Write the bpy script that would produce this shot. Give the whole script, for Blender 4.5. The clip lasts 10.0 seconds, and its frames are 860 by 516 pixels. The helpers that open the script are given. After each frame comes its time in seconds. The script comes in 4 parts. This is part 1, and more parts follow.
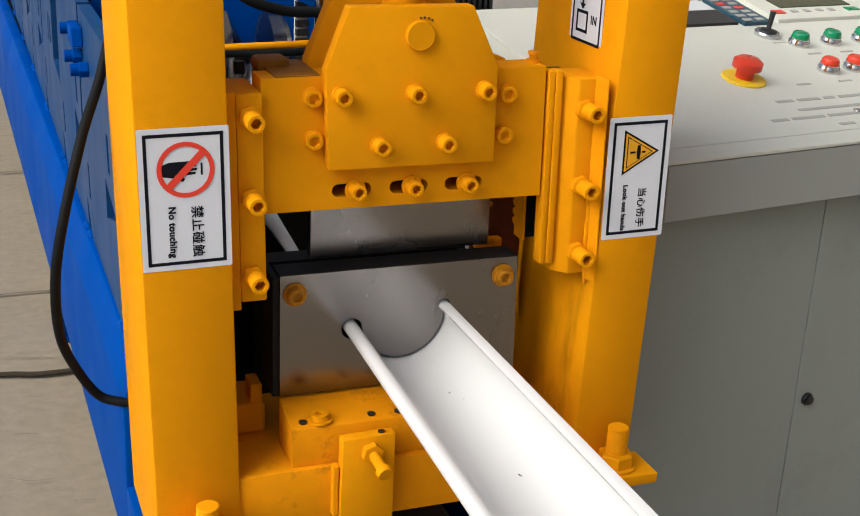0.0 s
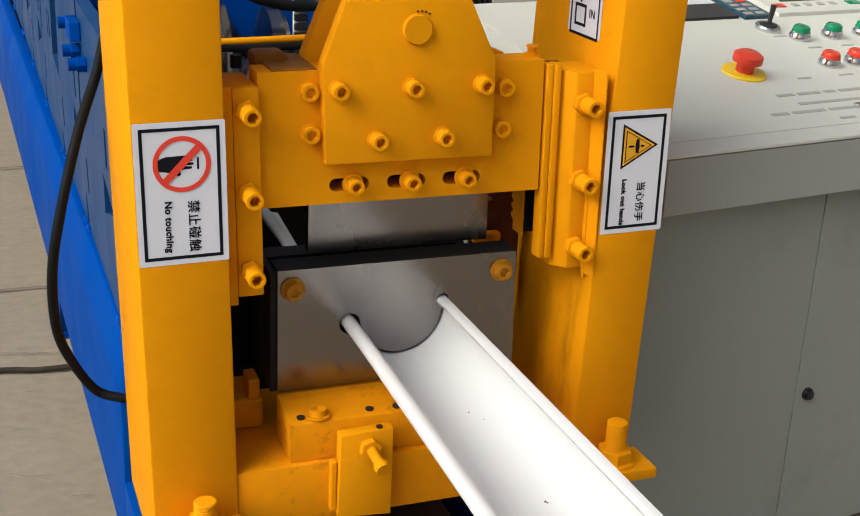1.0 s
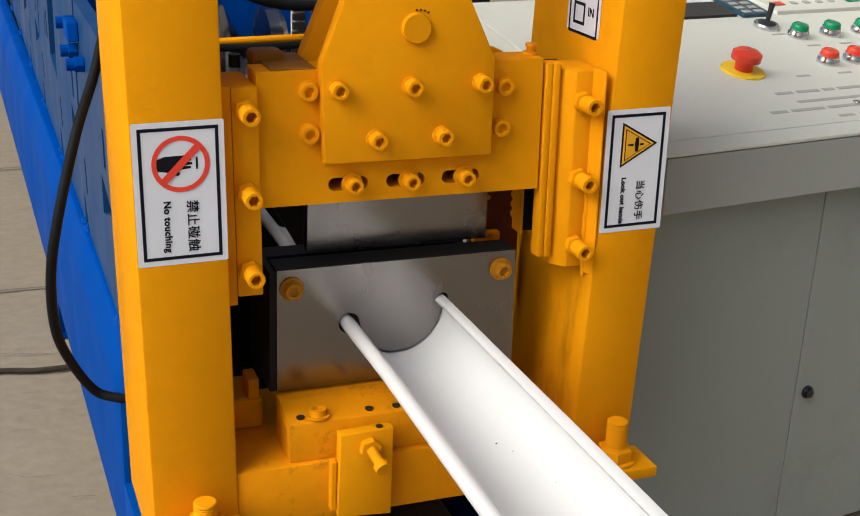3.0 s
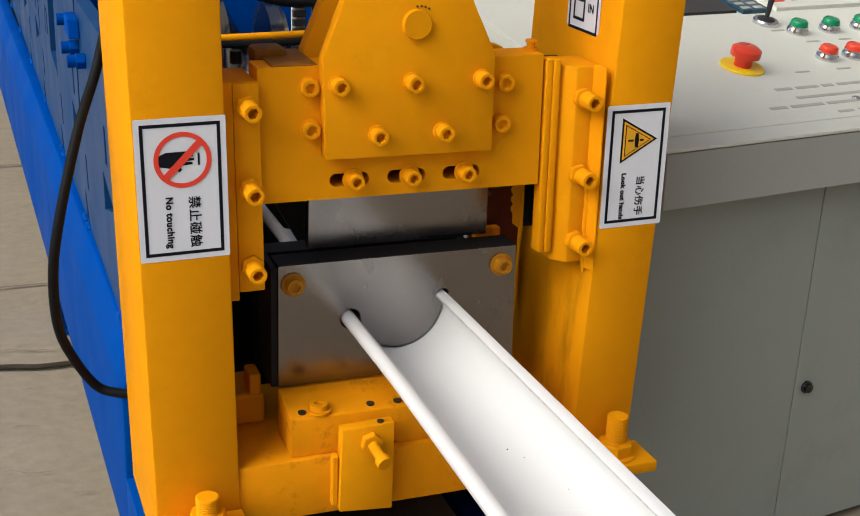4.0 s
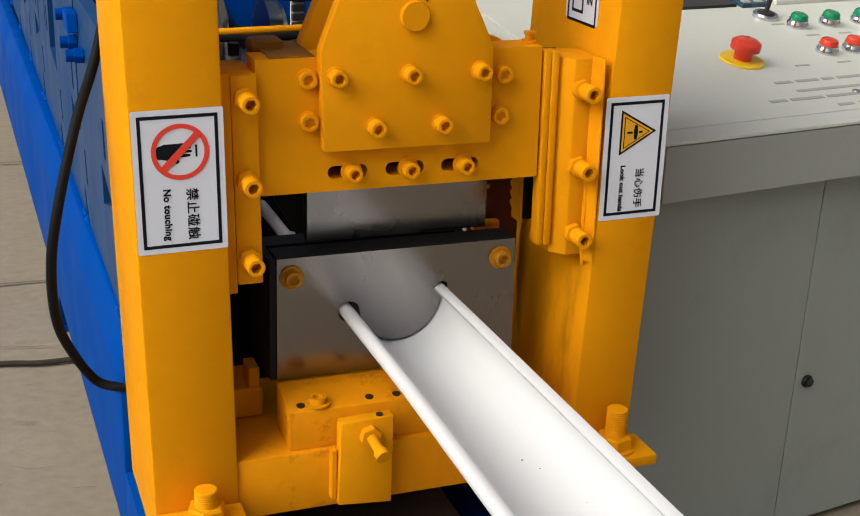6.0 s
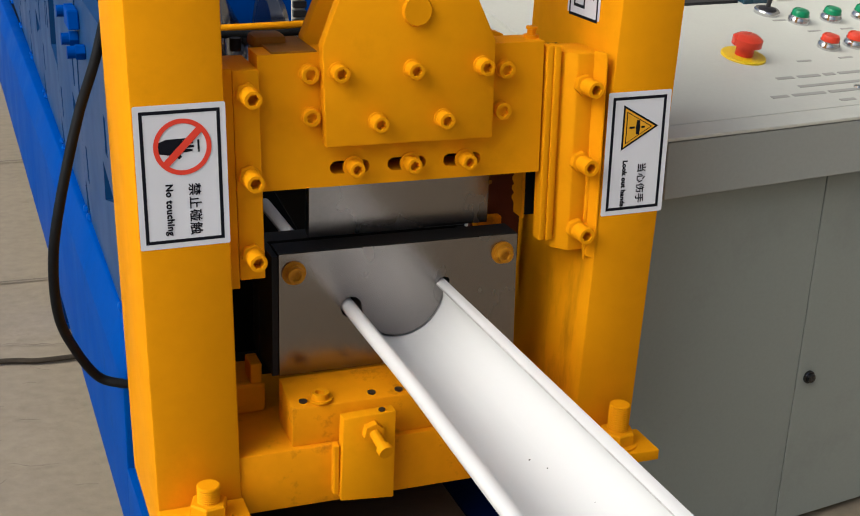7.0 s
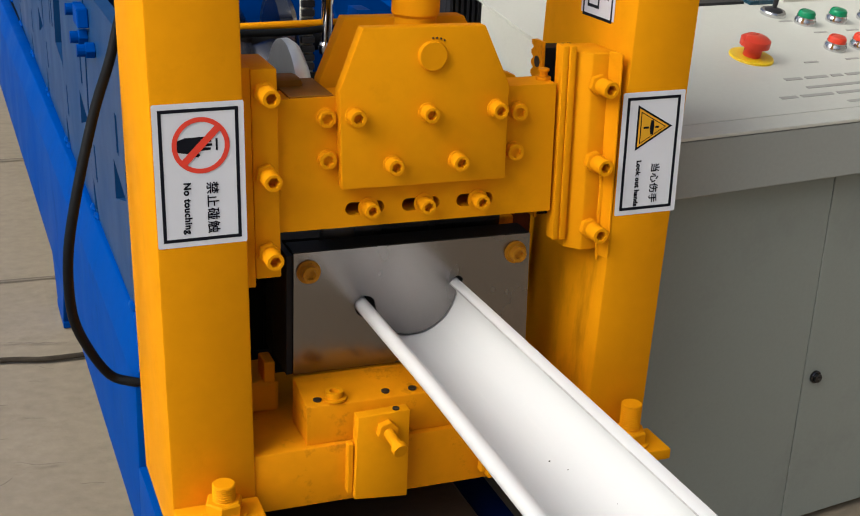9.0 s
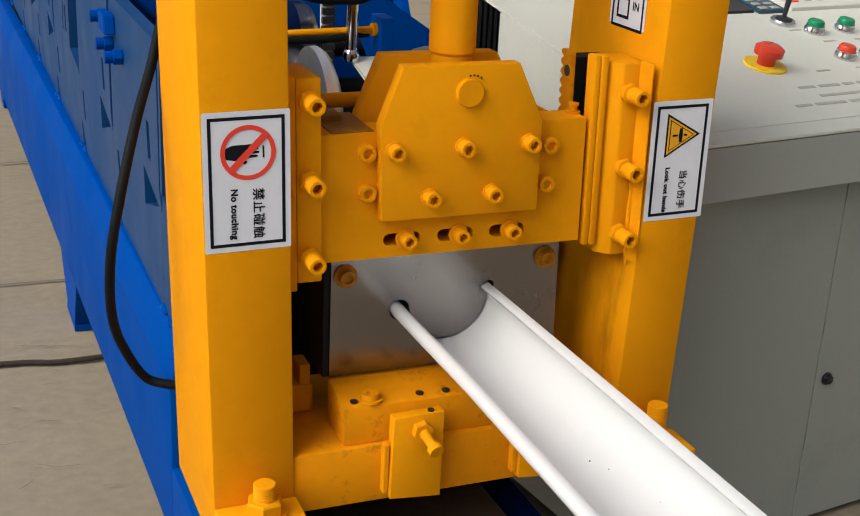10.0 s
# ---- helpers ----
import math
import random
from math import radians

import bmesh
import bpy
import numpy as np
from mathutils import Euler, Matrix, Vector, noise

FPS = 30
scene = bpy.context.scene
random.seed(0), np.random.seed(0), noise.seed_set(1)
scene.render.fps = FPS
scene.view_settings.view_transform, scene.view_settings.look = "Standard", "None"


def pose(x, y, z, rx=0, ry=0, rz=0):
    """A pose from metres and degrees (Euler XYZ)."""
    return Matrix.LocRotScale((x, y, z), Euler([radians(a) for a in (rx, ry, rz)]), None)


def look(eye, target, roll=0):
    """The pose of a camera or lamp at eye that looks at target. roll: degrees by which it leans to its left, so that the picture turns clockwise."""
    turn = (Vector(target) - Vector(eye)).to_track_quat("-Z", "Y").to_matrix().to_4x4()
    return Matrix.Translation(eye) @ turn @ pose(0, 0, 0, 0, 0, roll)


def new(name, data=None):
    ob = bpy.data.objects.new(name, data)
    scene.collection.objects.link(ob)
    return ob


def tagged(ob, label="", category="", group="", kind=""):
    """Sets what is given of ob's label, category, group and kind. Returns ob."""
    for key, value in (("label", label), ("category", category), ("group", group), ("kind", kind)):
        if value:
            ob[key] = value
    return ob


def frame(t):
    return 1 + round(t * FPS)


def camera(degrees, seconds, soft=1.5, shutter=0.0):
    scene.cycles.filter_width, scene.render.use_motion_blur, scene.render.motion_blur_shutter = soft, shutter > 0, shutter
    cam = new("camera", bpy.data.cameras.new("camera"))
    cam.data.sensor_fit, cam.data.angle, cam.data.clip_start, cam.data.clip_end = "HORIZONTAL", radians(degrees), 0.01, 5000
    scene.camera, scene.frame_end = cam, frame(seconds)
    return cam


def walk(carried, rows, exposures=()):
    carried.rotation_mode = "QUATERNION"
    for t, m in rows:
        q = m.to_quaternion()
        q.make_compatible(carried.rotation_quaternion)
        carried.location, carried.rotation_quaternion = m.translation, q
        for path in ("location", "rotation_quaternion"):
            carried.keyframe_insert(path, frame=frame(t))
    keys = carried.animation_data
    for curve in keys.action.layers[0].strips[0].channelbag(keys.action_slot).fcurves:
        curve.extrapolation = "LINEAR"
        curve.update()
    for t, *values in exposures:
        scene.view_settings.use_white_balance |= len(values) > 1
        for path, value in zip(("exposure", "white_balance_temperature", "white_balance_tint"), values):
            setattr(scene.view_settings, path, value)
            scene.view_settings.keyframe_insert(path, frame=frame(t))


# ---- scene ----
cam = camera(38.0, 10.0, soft=1.1)
PATH = [
    (0, (-0.5463, -1.3137, 1.2012), (0.3063, 0.875, 0.3463), 2.7),
    (0.5, (-0.545, -1.3112, 1.2037), (0.3075, 0.875, 0.3425), 2.7),
    (1, (-0.5387, -1.3112, 1.1987), (0.3075, 0.8762, 0.335), 2.6),
    (1.5, (-0.54, -1.3075, 1.1987), (0.3113, 0.8775, 0.3313), 2.6),
    (2, (-0.5375, -1.3087, 1.1963), (0.3087, 0.8787, 0.3337), 2.5),
    (2.5, (-0.5387, -1.3075, 1.1975), (0.31, 0.88, 0.3337), 2.5),
    (4, (-0.5437, -1.3137, 1.1975), (0.3075, 0.87, 0.3275), 2.4),
    (4.5, (-0.5475, -1.315, 1.2012), (0.3063, 0.8675, 0.3275), 2.5),
    (5, (-0.5425, -1.315, 1.1987), (0.3087, 0.8675, 0.3275), 2.3),
    (5.5, (-0.5387, -1.315, 1.1937), (0.3087, 0.87, 0.3225), 2.3),
    (7, (-0.5425, -1.315, 1.1837), (0.305, 0.8687, 0.3113), 2.2),
    (7.5, (-0.54, -1.3175, 1.1875), (0.3, 0.8687, 0.3113), 2.1),
    (8, (-0.5463, -1.3137, 1.1875), (0.3013, 0.8687, 0.3113), 2.2),
    (8.5, (-0.5563, -1.3087, 1.1863), (0.2975, 0.8712, 0.3087), 2.5),
    (9, (-0.5713, -1.3075, 1.1825), (0.2937, 0.8687, 0.3113), 2.5),
    (9.5, (-0.6012, -1.3137, 1.1863), (0.275, 0.8612, 0.32), 2.6),
    (10, (-0.6488, -1.31, 1.1937), (0.2575, 0.8525, 0.3287), 2.9),
]
walk(cam, [(t, look(eye, target, roll)) for t, eye, target, roll in PATH], [(0, 0.22, 5950, 5), (5, 0.12, 5950, 5), (10, 0.08, 5950, 5)])

# ---- light ----
world = bpy.data.worlds.new("sky")
scene.world = world
world.use_nodes = True
wn = world.node_tree.nodes
sky = wn.new("ShaderNodeTexSky")
sky.sky_type = "NISHITA"
sky.sun_disc = False
sky.sun_elevation = radians(42)
sky.sun_rotation = radians(-106)
sky.dust_density = 8.0
sky.air_density = 0.7
sky.ozone_density = 0.3
world.node_tree.links.new(sky.outputs[0], wn["Background"].inputs[0])
wn["Background"].inputs[1].default_value = 0.125

sun = new("sun", bpy.data.lights.new("sun", "SUN"))
sun.data.energy, sun.data.angle, sun.data.color = 1.75, radians(55), (1.0, 0.98, 0.945)
sun.matrix_world = look((-7.2, -2.0, 6.6), (0, 0, 0))

# ---- plan: drawn at 1 : 1.25 with its zero 0.36 below the floor, and a slight lean of the press frame ----
U, Z0, LEAN = 1.25, 0.36, -0.022


def at(x, y, z):
    """A place of the plan, in metres of the world."""
    return Vector((U * x, U * y, U * (z - Z0)))


def thing(name, x, y, z, label, category, group="", kind=""):
    ob = new(name)
    ob.empty_display_size = 0.05
    ob.location = at(x, y, z)
    return tagged(ob, label, category, group, kind)


def origin(ob):
    p = Vector(ob.location)
    while ob.parent:
        ob = ob.parent
        p += Vector(ob.location)
    return p


def part(name, bm, material, parent=None, label="", lean=0.0, smooth=False):
    """One mesh object from a bmesh drawn in the plan, under a thing or a part."""
    off = origin(parent) if parent else Vector()
    for v in bm.verts:
        x, y, z = v.co
        v.co = at(x + lean * (z - 0.95), y, z) - off
    return finish(name, bm, material, parent, label, smooth)


def finish(name, bm, material, parent=None, label="", smooth=False):
    bmesh.ops.recalc_face_normals(bm, faces=bm.faces)
    me = bpy.data.meshes.new(name)
    bm.to_mesh(me)
    bm.free()
    me.materials.append(material)
    if smooth:
        me.shade_smooth()
        me.set_sharp_from_angle(angle=radians(40))
    ob = new(name, me)
    ob.parent = parent
    if label:
        tagged(ob, label)
    return ob


def shared(name, me, parent, x, y, z, lean=0.0, turn=0.0):
    """Another object on a shared mesh, at a place of the plan."""
    ob = new(name, me)
    ob.parent = parent
    ob.location = at(x + lean * (z - 0.95), y, z) - (origin(parent) if parent else Vector())
    ob.rotation_euler = (0, radians(turn), 0)
    return ob


def box(bm, x0, x1, y0, y1, z0, z1, bev=0.0012):
    r = bmesh.ops.create_cube(bm, size=1.0)
    vs = r["verts"]
    for v in vs:
        v.co = Vector(((x0 + x1) / 2 + v.co.x * (x1 - x0), (y0 + y1) / 2 + v.co.y * (y1 - y0), (z0 + z1) / 2 + v.co.z * (z1 - z0)))
    if bev:
        es = list({e for v in vs for e in v.link_edges})
        bmesh.ops.bevel(bm, geom=es, offset=bev, segments=2, profile=0.5, affect="EDGES")
    return bm


def prism(bm, pts, y0, y1, bev=0.0012):
    """A flat plate: an outline in x and z, from y0 to y1."""
    a = [bm.verts.new((x, y0, z)) for x, z in pts]
    b = [bm.verts.new((x, y1, z)) for x, z in pts]
    n = len(pts)
    bm.faces.new(a)
    bm.faces.new(b[::-1])
    for k in range(n):
        bm.faces.new((a[k], b[k], b[(k + 1) % n], a[(k + 1) % n]))
    if bev:
        es = list({e for v in a + b for e in v.link_edges})
        bmesh.ops.bevel(bm, geom=es, offset=bev, segments=2, profile=0.5, affect="EDGES")
    return bm


def slab_x(bm, pts, x0, x1, bev=0.0012):
    """As prism, but the outline lies in y and z and runs from x0 to x1."""
    a = [bm.verts.new((x0, y, z)) for y, z in pts]
    b = [bm.verts.new((x1, y, z)) for y, z in pts]
    n = len(pts)
    bm.faces.new(a)
    bm.faces.new(b[::-1])
    for k in range(n):
        bm.faces.new((a[k], b[k], b[(k + 1) % n], a[(k + 1) % n]))
    if bev:
        es = list({e for v in a + b for e in v.link_edges})
        bmesh.ops.bevel(bm, geom=es, offset=bev, segments=2, profile=0.5, affect="EDGES")
    return bm


def upright(bm, pts, z0, z1, bev=0.0012):
    """As prism, but the outline lies in x and y and runs from z0 to z1."""
    a = [bm.verts.new((x, y, z0)) for x, y in pts]
    b = [bm.verts.new((x, y, z1)) for x, y in pts]
    n = len(pts)
    bm.faces.new(a)
    bm.faces.new(b[::-1])
    for k in range(n):
        bm.faces.new((a[k], b[k], b[(k + 1) % n], a[(k + 1) % n]))
    if bev:
        es = list({e for v in a + b for e in v.link_edges})
        bmesh.ops.bevel(bm, geom=es, offset=bev, segments=2, profile=0.5, affect="EDGES")
    return bm


def holed(bm, outer, holes, y0, y1):
    """A plate with openings cut through it."""
    from mathutils.geometry import tessellate_polygon
    loops = [outer, *holes]
    flat = [p for loop in loops for p in loop]
    tris = tessellate_polygon([[Vector((x, z, 0)) for x, z in loop] for loop in loops])
    a = [bm.verts.new((x, y0, z)) for x, z in flat]
    b = [bm.verts.new((x, y1, z)) for x, z in flat]
    for t in tris:
        bm.faces.new([a[k] for k in t])
        bm.faces.new([b[k] for k in reversed(t)])
    start = 0
    for loop in loops:
        n = len(loop)
        for k in range(n):
            i, j = start + k, start + (k + 1) % n
            bm.faces.new((a[i], a[j], b[j], b[i]))
        start += n
    return bm


def tube(bm, p0, p1, r0, r1=None, seg=20, caps=True):
    p0, p1 = Vector(p0), Vector(p1)
    r1 = r0 if r1 is None else r1
    d = (p1 - p0).normalized()
    u = d.orthogonal().normalized()
    w = d.cross(u)
    rings = []
    for p, r in ((p0, r0), (p1, r1)):
        rings.append([bm.verts.new(p + r * (math.cos(2 * math.pi * k / seg) * u + math.sin(2 * math.pi * k / seg) * w)) for k in range(seg)])
    for k in range(seg):
        bm.faces.new((rings[0][k], rings[0][(k + 1) % seg], rings[1][(k + 1) % seg], rings[1][k]))
    if caps:
        bm.faces.new(rings[0][::-1])
        bm.faces.new(rings[1])
    return bm


def lathe(bm, profile, centre, axis="x", seg=40):
    """A turned body: (along, radius) pairs round an axis through centre."""
    rings = []
    for s, r in profile:
        ring = []
        for k in range(seg):
            c, d = r * math.cos(2 * math.pi * k / seg), r * math.sin(2 * math.pi * k / seg)
            q = {"x": (s, c, d), "y": (c, s, d), "z": (c, d, s)}[axis]
            ring.append(bm.verts.new(Vector(centre) + Vector(q)))
        rings.append(ring)
    for a, b in zip(rings, rings[1:]):
        for k in range(seg):
            bm.faces.new((a[k], a[(k + 1) % seg], b[(k + 1) % seg], b[k]))
    bm.faces.new(rings[0][::-1])
    bm.faces.new(rings[-1])
    return bm


def sweep(bm, pts, r, seg=10, rounds=8):
    """A round cable through points, smoothed."""
    P = [Vector(p) for p in pts]
    line = []
    for k in range(len(P) - 1):
        a, b, c, d = P[max(k - 1, 0)], P[k], P[k + 1], P[min(k + 2, len(P) - 1)]
        for q in range(rounds):
            t = q / rounds
            line.append(0.5 * (2 * b + (c - a) * t + (2 * a - 5 * b + 4 * c - d) * t * t + (3 * b - a - 3 * c + d) * t ** 3))
    line.append(P[-1])
    up, last = None, None
    for k, p in enumerate(line):
        d = (line[min(k + 1, len(line) - 1)] - line[max(k - 1, 0)]).normalized()
        up = d.orthogonal().normalized() if up is None else (up - d * up.dot(d)).normalized()
        w = d.cross(up)
        ring = [bm.verts.new(p + r * (math.cos(2 * math.pi * j / seg) * up + math.sin(2 * math.pi * j / seg) * w)) for j in range(seg)]
        if last:
            for j in range(seg):
                bm.faces.new((last[j], last[(j + 1) % seg], ring[(j + 1) % seg], ring[j]))
        last = ring
    return bm


# ---- materials ----
def material(name, colour, rough=0.5, metal=0.0, grain=60.0, vary=0.08, bump=0.02, stain=None, stain_amount=0.0, stain_scale=3.0, coat=0.0, stretch=(1, 1, 1), rough_vary=0.1, gloss=0.35):
    m = bpy.data.materials.new(name)
    m.use_nodes = True
    nt = m.node_tree
    n, l = nt.nodes, nt.links
    bsdf = n["Principled BSDF"]
    co = n.new("ShaderNodeTexCoord")
    mp = n.new("ShaderNodeMapping")
    mp.inputs["Scale"].default_value = stretch
    l.new(co.outputs["Object"], mp.inputs["Vector"])
    fine = n.new("ShaderNodeTexNoise")
    fine.inputs["Scale"].default_value, fine.inputs["Detail"].default_value = grain, 5
    broad = n.new("ShaderNodeTexNoise")
    broad.inputs["Scale"].default_value, broad.inputs["Detail"].default_value = stain_scale, 4
    l.new(mp.outputs[0], fine.inputs["Vector"])
    l.new(mp.outputs[0], broad.inputs["Vector"])
    both = n.new("ShaderNodeMath")
    both.operation = "ADD"
    l.new(fine.outputs["Fac"], both.inputs[0])
    l.new(broad.outputs["Fac"], both.inputs[1])
    rng = n.new("ShaderNodeMapRange")
    rng.inputs["From Min"].default_value, rng.inputs["From Max"].default_value = 0.6, 1.4
    rng.inputs["To Min"].default_value, rng.inputs["To Max"].default_value = 1 - vary, 1 + vary
    l.new(both.outputs[0], rng.inputs["Value"])
    mul = n.new("ShaderNodeMix")
    mul.data_type, mul.blend_type = "RGBA", "MULTIPLY"
    mul.inputs["Factor"].default_value = 1.0
    mul.inputs[6].default_value = (*colour, 1)
    l.new(rng.outputs[0], mul.inputs[7])
    out = mul.outputs[2]
    if stain:
        spots = n.new("ShaderNodeTexNoise")
        spots.inputs["Scale"].default_value, spots.inputs["Detail"].default_value, spots.inputs["Roughness"].default_value = stain_scale * 2.3, 8, 0.7
        l.new(mp.outputs[0], spots.inputs["Vector"])
        sr = n.new("ShaderNodeMapRange")
        sr.inputs["From Min"].default_value, sr.inputs["From Max"].default_value = 0.56, 0.72
        sr.inputs["To Max"].default_value = stain_amount
        l.new(spots.outputs["Fac"], sr.inputs["Value"])
        mx = n.new("ShaderNodeMix")
        mx.data_type = "RGBA"
        l.new(sr.outputs[0], mx.inputs["Factor"])
        l.new(out, mx.inputs[6])
        mx.inputs[7].default_value = (*stain, 1)
        out = mx.outputs[2]
    l.new(out, bsdf.inputs["Base Color"])
    bsdf.inputs["Metallic"].default_value = metal
    bsdf.inputs["Specular IOR Level"].default_value = gloss
    bsdf.inputs["Coat Weight"].default_value = coat
    rr = n.new("ShaderNodeMapRange")
    rr.inputs["From Min"].default_value, rr.inputs["From Max"].default_value = 0.3, 0.7
    rr.inputs["To Min"].default_value, rr.inputs["To Max"].default_value = max(rough - rough_vary, 0.03), min(rough + rough_vary, 1)
    l.new(broad.outputs["Fac"], rr.inputs["Value"])
    l.new(rr.outputs[0], bsdf.inputs["Roughness"])
    if bump:
        bp = n.new("ShaderNodeBump")
        bp.inputs["Strength"].default_value, bp.inputs["Distance"].default_value = bump * 10, 0.001
        l.new(both.outputs[0], bp.inputs["Height"])
        l.new(bp.outputs[0], bsdf.inputs["Normal"])
    return m


YELLOW = material("yellow_paint", (0.72, 0.285, 0.0), 0.6, gloss=0.03, grain=35, vary=0.05, bump=0.012, stain=(0.42, 0.16, 0.0), stain_amount=0.22, stain_scale=5)
YELLOW_DIRTY = material("oily_yellow_paint", (0.68, 0.25, 0.0), 0.55, gloss=0.05, grain=40, vary=0.10, bump=0.02, stain=(0.05, 0.025, 0.008), stain_amount=0.6, stain_scale=9)


def streaked(name, base):
    """The yellow paint with black grease that has run down the inner face of a post from the guide above."""
    m = base.copy()
    m.name = name
    n, l = m.node_tree.nodes, m.node_tree.links
    bsdf = n["Principled BSDF"]
    old = bsdf.inputs["Base Color"].links[0].from_socket
    co = n.new("ShaderNodeTexCoord")
    sep = n.new("ShaderNodeSeparateXYZ")
    l.new(co.outputs["Object"], sep.inputs[0])

    def ramp(axis, a, b):
        r = n.new("ShaderNodeMapRange")
        r.interpolation_type = "SMOOTHSTEP"
        r.inputs["From Min"].default_value, r.inputs["From Max"].default_value = a, b
        l.new(sep.outputs[axis], r.inputs["Value"])
        return r.outputs[0]

    def times(a, b):
        q = n.new("ShaderNodeMath")
        q.operation = "MULTIPLY"
        l.new(a, q.inputs[0])
        l.new(b, q.inputs[1])
        return q.outputs[0]

    mp = n.new("ShaderNodeMapping")
    mp.inputs["Scale"].default_value = (1, 9, 2.6)
    l.new(co.outputs["Object"], mp.inputs["Vector"])
    tex = n.new("ShaderNodeTexNoise")
    tex.inputs["Scale"].default_value, tex.inputs["Detail"].default_value, tex.inputs["Roughness"].default_value = 2.2, 8, 0.65
    l.new(mp.outputs[0], tex.inputs["Vector"])
    spot = n.new("ShaderNodeMapRange")
    spot.inputs["From Min"].default_value, spot.inputs["From Max"].default_value = 0.49, 0.78
    spot.inputs["To Max"].default_value = 0.6
    l.new(tex.outputs["Fac"], spot.inputs["Value"])
    mask = times(times(times(ramp(2, 0.34, 0.30), ramp(2, 0.0, 0.08)), times(ramp(1, -0.115, -0.075), ramp(1, 0.03, -0.01))), times(ramp(0, 0.205, 0.198), spot.outputs[0]))
    mix = n.new("ShaderNodeMix")
    mix.data_type = "RGBA"
    l.new(mask, mix.inputs["Factor"])
    l.new(old, mix.inputs[6])
    mix.inputs[7].default_value = (0.035, 0.014, 0.004, 1)
    l.new(mix.outputs[2], bsdf.inputs["Base Color"])
    return m


YELLOW_STREAKED = streaked("grease_streaked_yellow_paint", YELLOW)
GREASY = material("greasy_yellow_paint", (0.22, 0.095, 0.008), 0.65, gloss=0.12, grain=40, vary=0.25, bump=0.02, stain=(0.03, 0.018, 0.008), stain_amount=0.8, stain_scale=8)
# black for grease and dirt, and for the shade in slots and holes
GRIME_AND_SHADE = material("black_grease_and_shade", (0.03, 0.02, 0.012), 0.5, grain=80, vary=0.3, bump=0.03)
BLUE = material("blue_paint", (0.0, 0.047, 0.27), 0.55, gloss=0.05, grain=30, vary=0.07, bump=0.015, stain=(0.0, 0.02, 0.10), stain_amount=0.3, stain_scale=4)
# the stands' blue, greyed in colour for the sheen and haze on them
BLUE_GREY = material("sheen_greyed_blue_paint", (0.005, 0.043, 0.140), 0.45, gloss=0.2, grain=30, vary=0.08, bump=0.015, stain=(0.004, 0.045, 0.20), stain_amount=0.4, stain_scale=4)
# the machine's blue, darkened in colour for the shade inside and underneath
BLUE_SHADED = material("shaded_blue_paint", (0.0005, 0.005, 0.035), 0.7, gloss=0.02, grain=30, vary=0.1, bump=0.01)
STEEL = material("ground_steel", (0.25, 0.233, 0.225), 0.25, 1.0, grain=140, vary=0.06, bump=0.003, stretch=(1.6, 1, 1), stain=(0.22, 0.20, 0.19), stain_amount=0.4, stain_scale=5)
# near-black steel; also colours plates that stand for shaded gaps
STEEL_DARK = material("dark_oily_steel_and_shade", (0.016, 0.015, 0.014), 0.6, 0.0, gloss=0.12, grain=60, vary=0.15, bump=0.01)
CHROME = material("polished_steel", (0.62, 0.62, 0.62), 0.18, 1.0, grain=60, vary=0.05, bump=0.003)
BRIGHT = material("bright_sheet_steel", (0.86, 0.86, 0.85), 0.46, 1.0, grain=60, vary=0.05, bump=0.003)
WHITE = material("white_coated_sheet", (0.59, 0.595, 0.59), 0.42, grain=20, vary=0.015, bump=0.002, stain=(0.70, 0.69, 0.66), stain_amount=0.25, stain_scale=4, stretch=(3, 0.25, 3))
# grey of the shade line under the gutter's hem
HEM_SHADE = material("hem_shade_grey", (0.43, 0.42, 0.41), 0.8, grain=90, vary=0.4, bump=0.0)
GREY = material("grey_powder_coat", (0.262, 0.280, 0.252), 0.55, grain=150, vary=0.04, bump=0.01, stain=(0.17, 0.17, 0.165), stain_amount=0.3, stain_scale=2)
CREAM = material("cream_powder_coat", (0.575, 0.572, 0.50), 0.5, grain=150, vary=0.03, bump=0.008, stain=(0.50, 0.48, 0.43), stain_amount=0.35, stain_scale=3)
# black rubber of the cables; also colours plates put in as shade
RUBBER_AND_SHADE = material("black_rubber_and_shade", (0.007, 0.008, 0.009), 0.6, gloss=0.08, grain=80, vary=0.2, bump=0.02)
BLACK = material("black_plastic", (0.02, 0.02, 0.022), 0.4, grain=80, vary=0.1, bump=0.005)
RUST = material("rusty_plate", (0.11, 0.025, 0.012), 0.7, grain=60, vary=0.3, bump=0.03)
PAPER = material("label_film", (0.66, 0.67, 0.71), 0.4, grain=20, vary=0.02, bump=0.002)
INK = material("dark_ink", (0.006, 0.007, 0.012), 0.5, grain=20, vary=0.05, bump=0.0, gloss=0.12)
RED = material("red_ink", (0.72, 0.05, 0.025), 0.45, grain=20, vary=0.05, bump=0.0)
AMBER = material("amber_ink", (0.72, 0.36, 0.01), 0.45, grain=20, vary=0.05, bump=0.0)
FAINT = material("faded_grey_print", (0.36, 0.35, 0.31), 0.6, grain=20, vary=0.1, bump=0.0)
GREEN = material("green_plastic", (0.01, 0.22, 0.09), 0.3, grain=20, vary=0.05, bump=0.0)
RED_PLASTIC = material("red_plastic", (0.65, 0.05, 0.02), 0.3, grain=20, vary=0.05, bump=0.0)
YELLOW_PLASTIC = material("yellow_plastic", (0.80, 0.55, 0.01), 0.35, grain=20, vary=0.05, bump=0.0)
